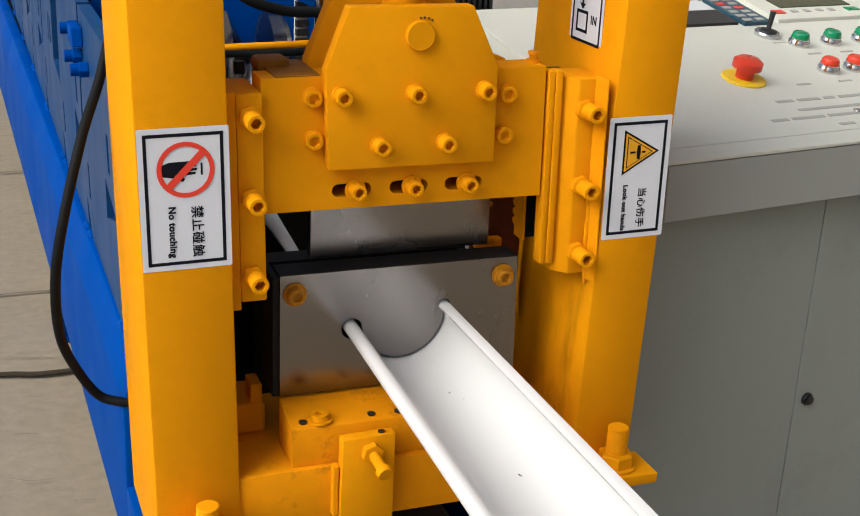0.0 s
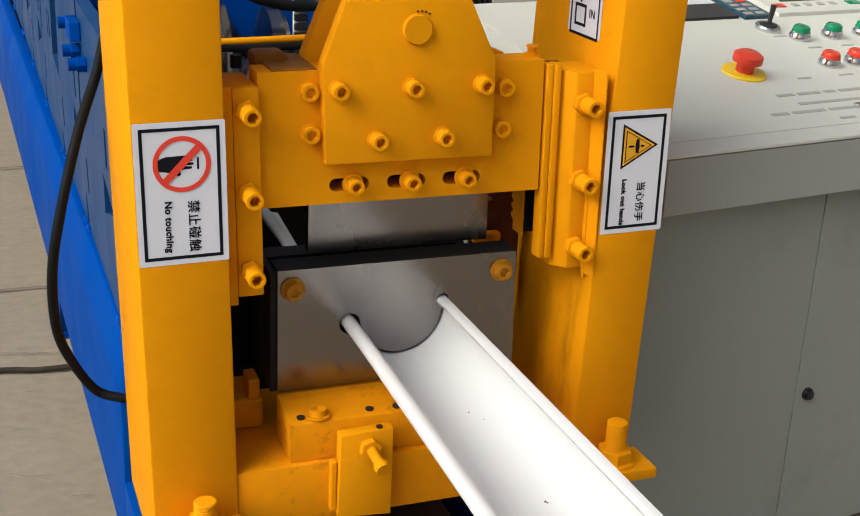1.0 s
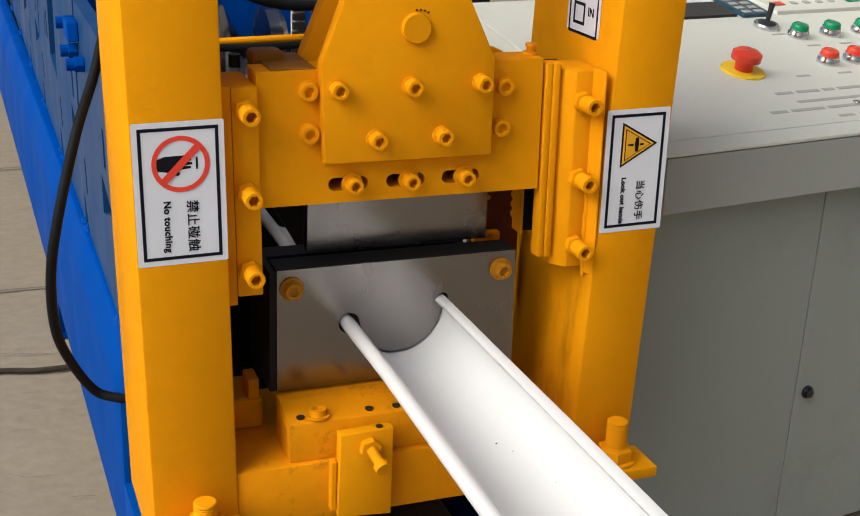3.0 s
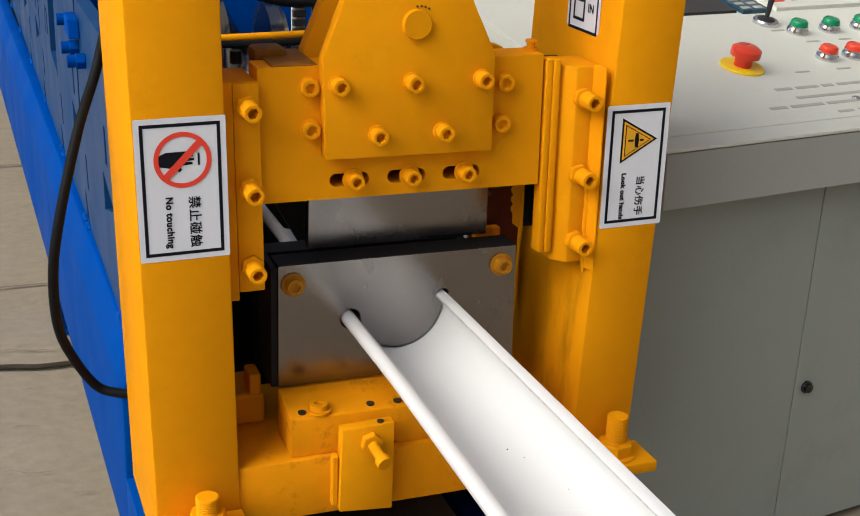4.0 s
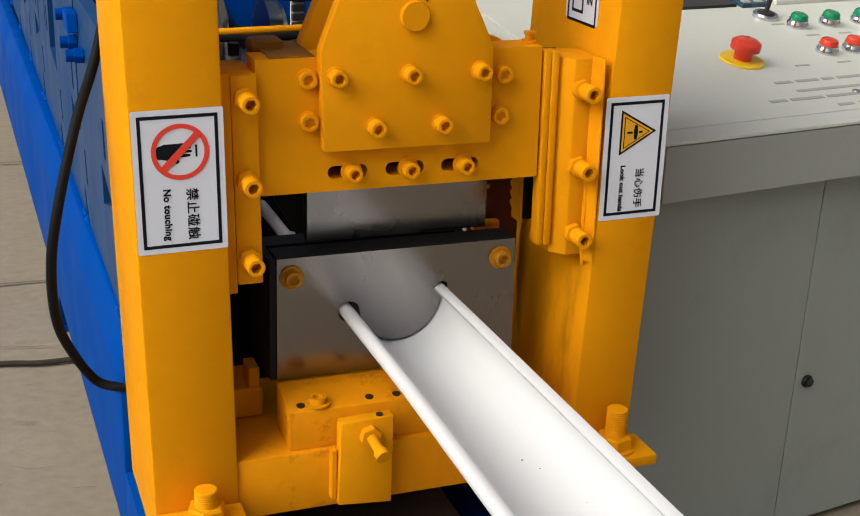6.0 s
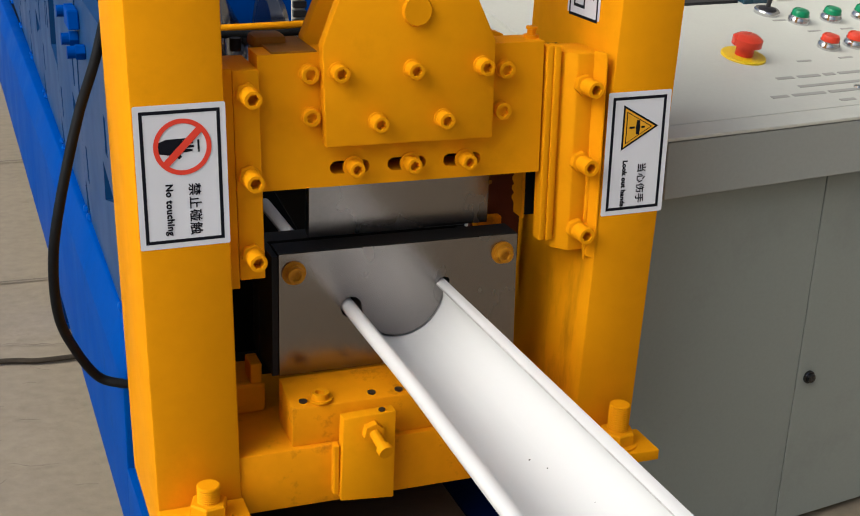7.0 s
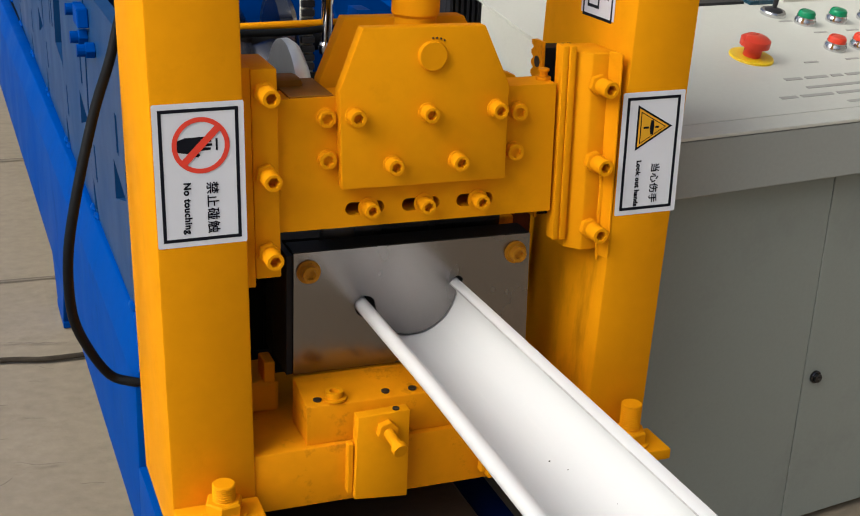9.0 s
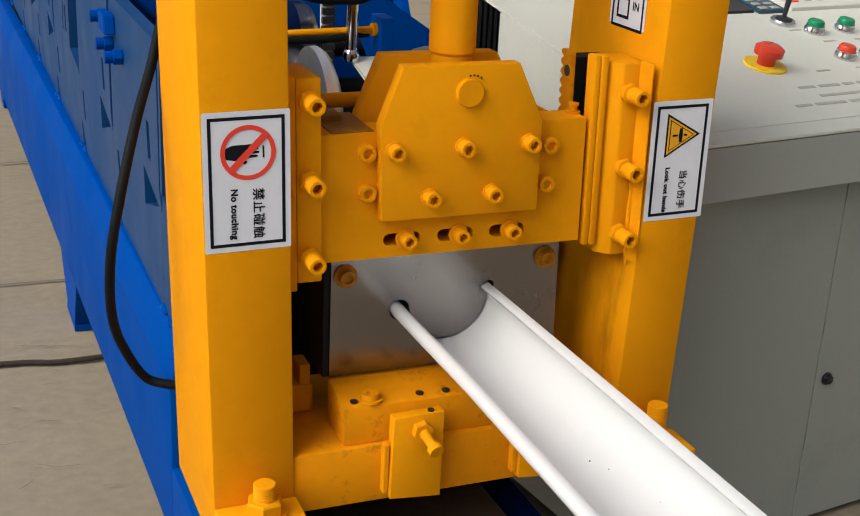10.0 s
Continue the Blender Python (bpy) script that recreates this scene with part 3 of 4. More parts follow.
def head_parts():
    slots = [rounded(x - 0.0195, x + 0.0195, 0.9685, 0.9815, 0.0064) for x in (-0.0985, -0.0415, 0.0150)]
    bm = bmesh.new()
    holed(bm, [(-0.1832, 0.957), (0.0978, 0.957), (0.0975, 1.0875), (-0.1835, 1.0835)], slots, 0.028, 0.064)
    part("bar", bm, YELLOW, HEAD, lean=LEAN)
    bm = bmesh.new()
    box(bm, -0.175, 0.092, 0.0642, 0.104, 0.985, 1.078, 0.001)
    part("bar_back", bm, GREASY, HEAD, lean=LEAN)
    bm = bmesh.new()
    box(bm, -0.170, -0.128, 0.03, 0.1035, 1.0836, 1.0856, 0.0004)
    part("grease_film", bm, GREASY, HEAD, lean=LEAN)
    # black sheet behind the slots, painted in for their shaded depth
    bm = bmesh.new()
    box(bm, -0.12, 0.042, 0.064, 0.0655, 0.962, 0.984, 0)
    part("bar_slot_shade", bm, GRIME_AND_SHADE, HEAD, lean=LEAN)
    trap = [(-0.1255, 0.9995), (0.0395, 0.9995), (0.0400, 1.0925), (0.0135, 1.149), (-0.1055, 1.149), (-0.1275, 1.0925)]
    bm = bmesh.new()
    prism(bm, trap, 0.0125, 0.0278, 0.0012)
    front = part("front_lug", bm, YELLOW, HEAD, smooth=True, lean=LEAN)
    bm = bmesh.new()
    prism(bm, [(-0.128, 1.0), (0.078, 1.0), (0.076, 1.086), (0.048, 1.094), (0.018, 1.147), (-0.103, 1.147), (-0.128, 1.088)], 0.076, 0.096, 0.0012)
    part("back_lug", bm, YELLOW, HEAD, smooth=True, lean=LEAN)
    # pin through the lugs
    bm = bmesh.new()
    lathe(bm, [(0.1, 0.0135), (0.0092, 0.0140), (0.0075, 0.0130)], (-0.043, 0, 1.1225), "y", 28)
    pin = part("pin", bm, YELLOW, HEAD, smooth=True)
    for k in range(4):
        bm = bmesh.new()
        a = math.radians(100 - 14 * k)
        lathe(bm, [(0.0, 0.0011), (-0.0006, 0.0009)], (-0.043 + 0.0162 * math.cos(a) + 0.003, 0.0122, 1.1225 + 0.0162 * math.sin(a)), "y", 8)
        part("punch_mark", bm, GRIME_AND_SHADE, front)
    # ram of the cylinder
    bm = bmesh.new()
    lathe(bm, [(1.100, 0.0200), (1.152, 0.0200), (1.155, 0.0226), (1.30, 0.0226)], (-0.046, 0.052, 0), "z", 32)
    part("ram", bm, YELLOW, HEAD, smooth=True)
    bm = bmesh.new()
    lathe(bm, [(1.300, 0.019), (1.52, 0.019)], (-0.046, 0.052, 0), "z", 24)
    part("piston_rod", bm, CHROME, HEAD, "bright chromed rod", smooth=True)
    bm = bmesh.new()
    box(bm, -0.072, -0.020, 0.0285, 0.0755, 1.09, 1.130, 0.004)
    part("ram_eye", bm, YELLOW, HEAD, smooth=True)
    for x, z in ((-0.1165, 1.0695), (-0.0455, 1.0695), (0.0240, 1.0700), (-0.0785, 1.0215), (-0.0135, 1.0215)):
        shared("bolt", PLATE_BOLT, front, x, 0.0123, z, 0, 17 * (x * 1000 % 7))
    for x, z in ((0.0535, 1.0625), (0.0520, 1.0225), (-0.1395, 1.0655), (-0.1380, 1.0260)):
        shared("bolt", BAR_BOLT, HEAD, x, 0.0278, z, 0, 13 * (x * 1000 % 5))
    for x in (-0.0960, -0.0395, 0.0168):
        shared("bolt", SLOT_BOLT, HEAD, x, 0.0278, 0.9758, 0, 20)
    # set screw and clamp on top of the bar
    bm = bmesh.new()
    lathe(bm, [(1.086, 0.0075), (1.0905, 0.0075), (1.0905, 0.0042), (1.0955, 0.0042), (1.096, 0.0058), (1.0985, 0.0054)], (0.0895, 0.048, 0), "z", 14)
    part("set_screw", bm, YELLOW_DIRTY, HEAD, smooth=True)
    bm = bmesh.new()
    box(bm, -0.180, -0.148, 0.070, 0.102, 1.0785, 1.0925, 0.005)
    part("oiler", bm, GREASY, HEAD, "oily yellow block", smooth=True)
    bm = bmesh.new()
    tube(bm, (-0.1915, 0.095, 1.075), (-0.1915, 0.095, 1.087), 0.0055, seg=14)
    part("oiler_cap", bm, STEEL_DARK, HEAD, "dark oily cap", smooth=True)
    # blade
    bm = bmesh.new()
    box(bm, -0.1175, 0.0790, 0.1055, 0.1185, 0.8795, 1.03, 0.0006)
    part("blade", bm, STEEL, HEAD, "dull grey steel blade")


head_parts()


# ---- gutter ----
def gutter():
    ob = thing("roof_gutter", GC, -0.3, 0.774, "white coated half-round sheet metal roof gutter with rolled edge", "gutter")
    y0, y1, t = -0.95, 0.60, 0.0011
    mid = []
    for k in range(25):                                         # rolled bead
        a = math.radians(-20 - 300 * k / 24)
        mid.append((BEAD[0] + 0.0072 * math.cos(a), BEAD[1] + 0.0072 * math.sin(a)))
    mid = mid[::-1]
    arc = []
    for k in range(37):
        a = math.radians(-168 + 172 * k / 36)
        arc.append((GC + GR * math.cos(a), GZ + GR * math.sin(a)))
    lip = [(0.0216, 0.8325), (0.0204, 0.8343), (0.0170, 0.8342), (0.0125, 0.8332), (0.0108, 0.8320), (0.0110, 0.8305), (0.0150, 0.8312)]
    line = mid[:-3] + arc + lip
    bm = bmesh.new()
    n = len(line)
    ys = [y0 + (y1 - y0) * j / 40 for j in range(41)]

    def normal(k):
        a, b = line[max(k - 1, 0)], line[min(k + 1, n - 1)]
        d = Vector((b[0] - a[0], b[1] - a[1])).normalized()
        return Vector((-d.y, d.x))

    grid = []
    for side in (0, 1):
        rows = []
        for y in ys:
            row = []
            for k, (x, z) in enumerate(line):
                q = normal(k) * (t * side)
                wob = 0.0005 * noise.noise(Vector((y * 6, k * 0.12, 2)))
                wide = 1 + min(0.24 * max(0.07 - y, 0), 0.12)          # the sheet springs open once it has left the die
                row.append(bm.verts.new((LIP[0] - (LIP[0] - x - q.x) * wide, y, z + q.y + wob)))
            rows.append(row)
        grid.append(rows)
    for side in (0, 1):
        for j in range(len(ys) - 1):
            for k in range(n - 1):
                bm.faces.new((grid[side][j][k], grid[side][j][k + 1], grid[side][j + 1][k + 1], grid[side][j + 1][k]))
    for j in range(len(ys) - 1):
        for k in (0, n - 1):
            bm.faces.new((grid[0][j][k], grid[1][j][k], grid[1][j + 1][k], grid[0][j + 1][k]))
    for j in (0, len(ys) - 1):
        for k in range(n - 1):
            bm.faces.new((grid[0][j][k], grid[0][j][k + 1], grid[1][j][k + 1], grid[1][j][k]))
    part("channel", bm, WHITE, ob, smooth=True)
    # grey strip painted in as the shade line where the hem is folded over
    bm = bmesh.new()
    last = None
    for y in ys:
        ring = [bm.verts.new((x, y, z)) for x, z in ((0.0101, 0.8298), (0.0107, 0.8298), (0.0107, 0.8314), (0.0101, 0.8314))]
        if last:
            for k in range(4):
                bm.faces.new((last[k], last[(k + 1) % 4], ring[(k + 1) % 4], ring[k]))
        else:
            bm.faces.new(ring)
        last = ring
    bm.faces.new(last[::-1])
    part("hem_shade_line", bm, HEM_SHADE, ob, "grey line for the shade under the fold")
    # specks of dirt lying in the channel
    for x, y, s in ((-0.011, -0.196, 2.0), (-0.0105, -0.1985, 1.5), (-0.012, -0.030, 1.1), (-0.006, -0.052, 0.8), (0.002, -0.12, 0.7)):
        bm = bmesh.new()
        z = GZ - math.sqrt(GR * GR - (x - GC) ** 2) + 0.0013
        lathe(bm, [(0, 0.0009 * s), (0.0006, 0.0007 * s)], (x, y, z), "z", 7)
        part("speck", bm, GRIME_AND_SHADE, ob, "dark speck of dirt")
    return ob


GUTTER = gutter()


# ---- stickers ----
def lettering(body, size, parent, m, mat):
    cu = bpy.data.curves.new("lettering", "FONT")
    cu.body, cu.size, cu.align_x, cu.align_y = body, size, "CENTER", "CENTER"
    cu.extrude = 0.00012
    cu.offset = 0.0004 if body.isascii() else 0.0002
    cu.space_character = 1.08
    tmp = bpy.data.objects.new("lettering", cu)
    scene.collection.objects.link(tmp)
    bpy.context.view_layer.update()
    me = bpy.data.meshes.new_from_object(tmp.evaluated_get(bpy.context.evaluated_depsgraph_get()))
    bpy.data.objects.remove(tmp)
    bpy.data.curves.remove(cu)
    me.materials.clear()
    me.materials.append(mat)
    ob = new("lettering", me)
    ob.parent = parent
    ob.matrix_basis = m
    return ob


def flat(name, parent, pts, mat, lift, holes=(), thick=0.00012):
    """A printed shape on a sticker, in the sticker's own plane (metres)."""
    bm = bmesh.new()
    holed(bm, pts, list(holes), 0.0, thick)
    bmesh.ops.recalc_face_normals(bm, faces=bm.faces)
    for v in bm.verts:
        v.co = Vector((v.co.x, v.co.z, lift + v.co.y))
    return finish(name, bm, mat, parent)


def ring_pts(r, n=40, cx=0.0, cy=0.0):
    return [(cx + r * math.cos(2 * math.pi * k / n), cy + r * math.sin(2 * math.pi * k / n)) for k in range(n)]


def rect(x0, x1, y0, y1):
    return [(x0, y0), (x1, y0), (x1, y1), (x0, y1)]


def sticker(name, m, w, h, label, b=0.0062):
    ob = new(name)
    ob.empty_display_size = 0.02
    ob.matrix_basis = m
    tagged(ob, label, "sticker", "stickers on the press frame")
    flat("film", ob, rounded(-w / 2, w / 2, -h / 2, h / 2, 0.002, 3), PAPER, 0.0004, thick=0.0003)
    g = 0.0038
    flat("border", ob, rect(-w / 2 + b, w / 2 - b, -h / 2 + b, h / 2 - b), INK, 0.0009,
         [rect(-w / 2 + b + g, w / 2 - b - g, -h / 2 + b + g, h / 2 - b - g)])
    return ob


def front_pose(x, y, z, tilt):
    """On a face that looks towards -y: the sticker's plane upright."""
    return Matrix.Translation(at(x + LEAN * (z - 0.95), y, z)) @ pose(0, 0, 0, 90, 0, 0) @ pose(0, 0, 0, 0, 0, tilt)


def stickers():
    a = sticker("warning_sticker", front_pose(-0.2595, 0.0, 0.985, 1.0), 0.0995, 0.1625,
                "white warning sticker with a red prohibition ring and black print")
    cy = 0.034
    flat("ring", a, ring_pts(0.0315, 48, 0.0015, cy), RED, 0.0013, [ring_pts(0.0262, 48, 0.0015, cy)])
    flat("pictogram", a, [(-0.0245, cy + 0.006), (-0.016, cy + 0.0092), (0.008, cy + 0.0095), (0.0085, cy + 0.0075), (0.001, cy + 0.0066),
                          (0.0128, cy + 0.0055), (0.0132, cy + 0.0032), (0.001, cy + 0.0024), (0.0140, cy + 0.0012), (0.0140, cy - 0.0012), (0.001, cy - 0.0020),
                          (0.0125, cy - 0.0032), (0.0120, cy - 0.0056), (-0.002, cy - 0.0066), (0.0005, cy - 0.0110), (-0.002, cy - 0.0135), (-0.012, cy - 0.0090), (-0.0245, cy - 0.0065)], INK, 0.0010)
    flat("pictogram_bar", a, rect(0.0178, 0.0200, cy - 0.0068, cy + 0.0070), INK, 0.0010)
    q = 0.0028
    flat("slash", a, [(0.0015 - 0.0205 - q, cy - 0.0205 + q), (0.0015 - 0.0205 + q, cy - 0.0205 - q), (0.0015 + 0.0205 + q, cy + 0.0205 - q), (0.0015 + 0.0205 - q, cy + 0.0205 + q)], RED, 0.0017)
    lettering("No touching", 0.0108, a, pose(-0.0155, -0.0365, 0.0012, 0, 0, -90), INK)
    lettering("\u7981\u6b62\u78b0\u89e6", 0.0145, a, pose(0.0115, -0.0375, 0.0012, 0, 0, -90), INK)

    b = sticker("warning_sticker", front_pose(0.1905, 0.0, 0.9775, 1.0), 0.0870, 0.1580,
                "white warning sticker with an amber triangle and black print")
    cy = 0.034
    flat("triangle", b, [(0.0285, cy), (-0.022, cy + 0.029), (-0.022, cy - 0.029)], INK, 0.0010)
    flat("triangle_field", b, [(0.0235, cy), (-0.0195, cy + 0.0248), (-0.0195, cy - 0.0248)], AMBER, 0.0013)
    flat("triangle_line", b, [(0.0190, cy), (-0.0172, cy + 0.0207), (-0.0172, cy - 0.0207)], INK, 0.0016)
    flat("triangle_core", b, [(0.0170, cy), (-0.0160, cy + 0.0188), (-0.0160, cy - 0.0188)], AMBER, 0.0019)
    flat("pictogram", b, [(-0.003, cy + 0.009), (0.001, cy + 0.009), (0.002, cy), (0.001, cy - 0.009), (-0.003, cy - 0.009), (-0.004, cy)], INK, 0.0022)
    flat("pictogram_bar", b, rect(-0.013, -0.0055, cy - 0.0013, cy + 0.0013), INK, 0.0022)
    flat("pictogram_bar", b, rect(0.0035, 0.0085, cy - 0.0013, cy + 0.0013), INK, 0.0022)
    lettering("Look out hands", 0.0088, b, pose(-0.0150, -0.038, 0.0012, 0, 0, -90), INK)
    lettering("\u5f53\u5fc3\u4f24\u624b", 0.0128, b, pose(0.0085, -0.039, 0.0012, 0, 0, -90), INK)

    # on the inner face of the right post
    m = Matrix.Translation(at(0.1550 + 0.030 * 0.18 - 0.0003, 0.0775, 1.1285)) @ pose(0, 0, 0, 90, 0, -90)
    c = sticker("arrow_sticker", m, 0.0870, 0.084, "white sticker with a black arrow over a box and lettering", 0.0050)
    flat("frame_mark", c, rect(-0.0265, 0.0040, -0.0245, 0.0035), INK, 0.0010, [rect(-0.0225, 0.0000, -0.0205, -0.0005)])
    flat("arrow", c, [(-0.0135, 0.022), (-0.0090, 0.022), (-0.0090, 0.012), (-0.0030, 0.012), (-0.01125, 0.0045), (-0.0195, 0.012), (-0.0135, 0.012)], INK, 0.0013)
    lettering("IN", 0.0150, c, pose(0.0200, -0.0060, 0.0012), INK)


stickers()


# ---- control console ----
SLOPE = (1.07 - 0.957) / (0.66 - 0.12)


def desk_z(y):
    return 0.957 + SLOPE * (y - 0.12)


def desk_pose(x, y, lift=0.0):
    return Matrix.Translation(at(x, y, desk_z(y) + lift)) @ pose(0, 0, 0, math.degrees(math.atan(SLOPE)), 0, 0)


def console():
    ob = thing("control_console", 0.300, 0.12, Z0, "grey steel control console with a cream sloping desk top", "control desk")
    x0, x1 = 0.305, 1.30
    bm = bmesh.new()
    slab_x(bm, [(0.152, Z0 + 0.012), (0.152, 0.885), (0.535, 0.90), (0.535, Z0 + 0.012)], x0 + 0.012, x1, 0.001)
    part("cabinet_body", bm, GREY, ob)
    bm = bmesh.new()
    box(bm, x0 + 0.02, x1 - 0.02, 0.17, 0.52, Z0, Z0 + 0.0118, 0.001)
    part("plinth", bm, BLACK, ob)
    bm = bmesh.new()
    slab_x(bm, [(0.15, Z0 + 0.008), (0.15, 0.885), (0.122, 0.890), (0.122, 0.9533), (0.535, 1.0397), (0.54, 1.0397), (0.54, Z0 + 0.008)], x0, x0 + 0.0118, 0.0006)
    part("side_panel", bm, CREAM, ob, "cream painted side panel")
    # doors, with a fine gap
    for a, b in ((x0 + 0.014, 0.599), (0.601, 0.95), (0.952, x1 - 0.004)):
        bm = bmesh.new()
        box(bm, a, b, 0.1475, 0.1518, Z0 + 0.010, 0.882, 0.0008)
        door = part("door", bm, GREY, ob)
        if a == 0.601:
            bm = bmesh.new()
            lathe(bm, [(0, 0.0090), (-0.003, 0.0090), (-0.0042, 0.0078), (-0.0042, 0.0066), (-0.0075, 0.0062), (-0.0082, 0.005)], (0.621, 0.1474, 0.592), "y", 24)
            lock = part("lock", bm, DARK_CHROME, door, "round chrome cam lock", smooth=True)
            bm = bmesh.new()
            box(bm, 0.6178, 0.6242, 0.1386, 0.1393, 0.5905, 0.5935, 0)
            part("keyhole", bm, BLACK, lock)
    bm = bmesh.new()
    slab_x(bm, [(0.1515, 0.8855), (0.119, 0.8855), (0.1205, 0.9515), (0.535, 1.0355), (0.535, 0.905), (0.1515, 0.905)], x0 + 0.0122, x1, 0.0012)
    part("desk_lip", bm, LIP_GREY, ob, "light grey folded front edge")
    # desk top: a front strip and the main panel with a groove between them
    for ya, yb in ((0.1195, 0.1480), (0.1495, 0.5800)):
        bm = bmesh.new()
        slab_x(bm, [(ya, desk_z(ya) - 0.004), (ya, desk_z(ya)), (yb, desk_z(yb)), (yb, desk_z(yb) - 0.004)], x0, x1, 0.0008)
        part("desk_top", bm, CREAM, ob, "cream painted panel")

    # push buttons
    def button(x, y, cap, name, label, r=0.0125):
        m = desk_pose(x, y)
        bm = bmesh.new()
        lathe(bm, [(0, r * 1.25), (0.006, r * 1.25), (0.008, r * 1.12), (0.011, r * 1.1)], (0, 0, 0), "z", 28)
        for v in bm.verts:
            v.co *= U
        ring = finish(name, bm, CHROME, ob, "chrome bezel", True)
        ring.matrix_basis = Matrix.Translation(-origin(ob)) @ m
        bm = bmesh.new()
        lathe(bm, [(0.0095, r), (0.016, r), (0.0185, r * 0.85), (0.0192, r * 0.4)], (0, 0, 0), "z", 28)
        for v in bm.verts:
            v.co *= U
        finish("cap", bm, cap, ring, label, True)

    for x, cap, lab in ((0.769, GREEN, "green cap"), (0.832, GREEN, "green cap"), (0.895, GREEN, "green cap"), (0.958, GREEN, "green cap")):
        button(x, 0.402, cap, "push_button", lab)
    for x, cap, lab in ((0.741, RED_PLASTIC, "red cap"), (0.790, RED_PLASTIC, "red cap"), (0.853, RED_PLASTIC, "red cap")):
        button(x, 0.312, cap, "push_button", lab)
    # selector with a stick
    m = Matrix.Translation(-origin(ob)) @ desk_pose(0.742, 0.440)
    bm = bmesh.new()
    lathe(bm, [(0, 0.0150), (0.005, 0.0150), (0.008, 0.0125), (0.010, 0.006)], (0, 0, 0), "z", 28)
    tube(bm, (0, 0, 0.008), (0.004, 0.004, 0.035), 0.0032, 0.0045, seg=12)
    for v in bm.verts:
        v.co *= U
    j = finish("selector_switch", bm, BLACK, ob, "black stick selector", True)
    j.matrix_basis = m
    bm = bmesh.new()
    lathe(bm, [(0, 0.0190), (0.0045, 0.0190), (0.0065, 0.0172), (0.0065, 0.0152)], (0, 0, 0), "z", 28)
    for v in bm.verts:
        v.co *= U
    finish("bezel", bm, CHROME, j, "chrome bezel", True)
    # emergency stop on its yellow collar
    m = Matrix.Translation(-origin(ob)) @ desk_pose(0.583, 0.306)
    bm = bmesh.new()
    lathe(bm, [(0, 0.0300), (0.002, 0.0300), (0.003, 0.029)], (0, 0, 0), "z", 36)
    for v in bm.verts:
        v.co *= U
    e = finish("emergency_stop", bm, YELLOW_PLASTIC, ob, "yellow collar", True)
    e.matrix_basis = m
    bm = bmesh.new()
    lathe(bm, [(0.003, 0.012), (0.015, 0.012), (0.017, 0.02), (0.026, 0.020), (0.030, 0.014)], (0, 0, 0), "z", 36)
    for v in bm.verts:
        v.co *= U
    finish("stop_head", bm, RED_PLASTIC, e, "red mushroom head", True)

    def panel(name, xa, xb, ya, yb, lift, mat, label="", bev=0.001, parent=None):
        bm = bmesh.new()
        slab_x(bm, [(ya, desk_z(ya) - 0.001), (ya, desk_z(ya) + lift), (yb, desk_z(yb) + lift), (yb, desk_z(yb) - 0.001)], xa, xb, bev)
        return part(name, bm, mat, parent or ob, label)

    # operating panel and keypad at the back of the desk
    unit = panel("operator_panel", 0.800, 1.06, 0.480, 0.577, 0.006, CREAM, "cream operator panel")
    panel("display", 0.840, 0.99, 0.522, 0.570, 0.0075, SCREEN, "dim olive display", 0.0005, unit)
    panel("key", 0.812, 0.834, 0.500, 0.513, 0.0075, RED_PLASTIC, "red key", 0.0005, unit)
    panel("key", 0.965, 0.99, 0.500, 0.513, 0.0075, GREEN, "green key", 0.0005, unit)
    for k in range(4):
        panel("key", 0.850 + 0.026 * k, 0.862 + 0.026 * k, 0.502, 0.511, 0.0075, FAINT, "", 0.0005, unit)
    pad = panel("keypad", 0.730, 0.784, 0.476, 0.576, 0.0055, TEAL, "dark teal keypad")
    for i in range(2):
        for k in range(6):
            panel("key", 0.736 + 0.024 * i, 0.751 + 0.024 * i, 0.481 + 0.016 * k, 0.490 + 0.016 * k, 0.0065, RED_PLASTIC if (i + k) % 5 == 4 else FAINT, "", 0.0004, pad)
    panel("paper", 0.625, 0.722, 0.538, 0.577, 0.002, WHITE, "white paper", 0)
    panel("ink_pad", 0.610, 0.724, 0.482, 0.534, 0.004, BLACK, "black rubber mat")
    # printed captions, worn beyond reading
    rows = ((0.235, 0.578, 0.92, 0.0115, 36), (0.209, 0.592, 0.90, 0.0105, 13), (0.188, 0.528, 0.80, 0.0110, 30), (0.164, 0.620, 0.80, 0.0100, 14))
    rnd = random.Random(4)
    for y, xa, xb, hgt, num in rows:
        x = xa
        while x < xb:
            w = min((xb - xa) / num * rnd.choice((2, 3, 4, 5, 6)), xb - x + 0.004)
            lo, hi = y - hgt * 0.28, y + hgt * 0.28
            bm = bmesh.new()
            slab_x(bm, [(lo, desk_z(lo)), (lo, desk_z(lo) + 0.0006), (hi, desk_z(hi) + 0.0006), (hi, desk_z(hi))], x, x + w, 0)
            part("caption", bm, FAINT, ob, "worn grey print")
            x += w + (xb - xa) / num * 0.8
    for x, y in ((0.769, 0.366), (0.832, 0.366), (0.895, 0.366), (0.741, 0.276), (0.790, 0.276), (0.853, 0.276), (0.742, 0.410), (0.665, 0.276)):
        bm = bmesh.new()
        slab_x(bm, [(y, desk_z(y)), (y, desk_z(y) + 0.0006), (y + 0.004, desk_z(y + 0.004) + 0.0006), (y + 0.004, desk_z(y + 0.004))], x - 0.012, x + 0.012, 0)
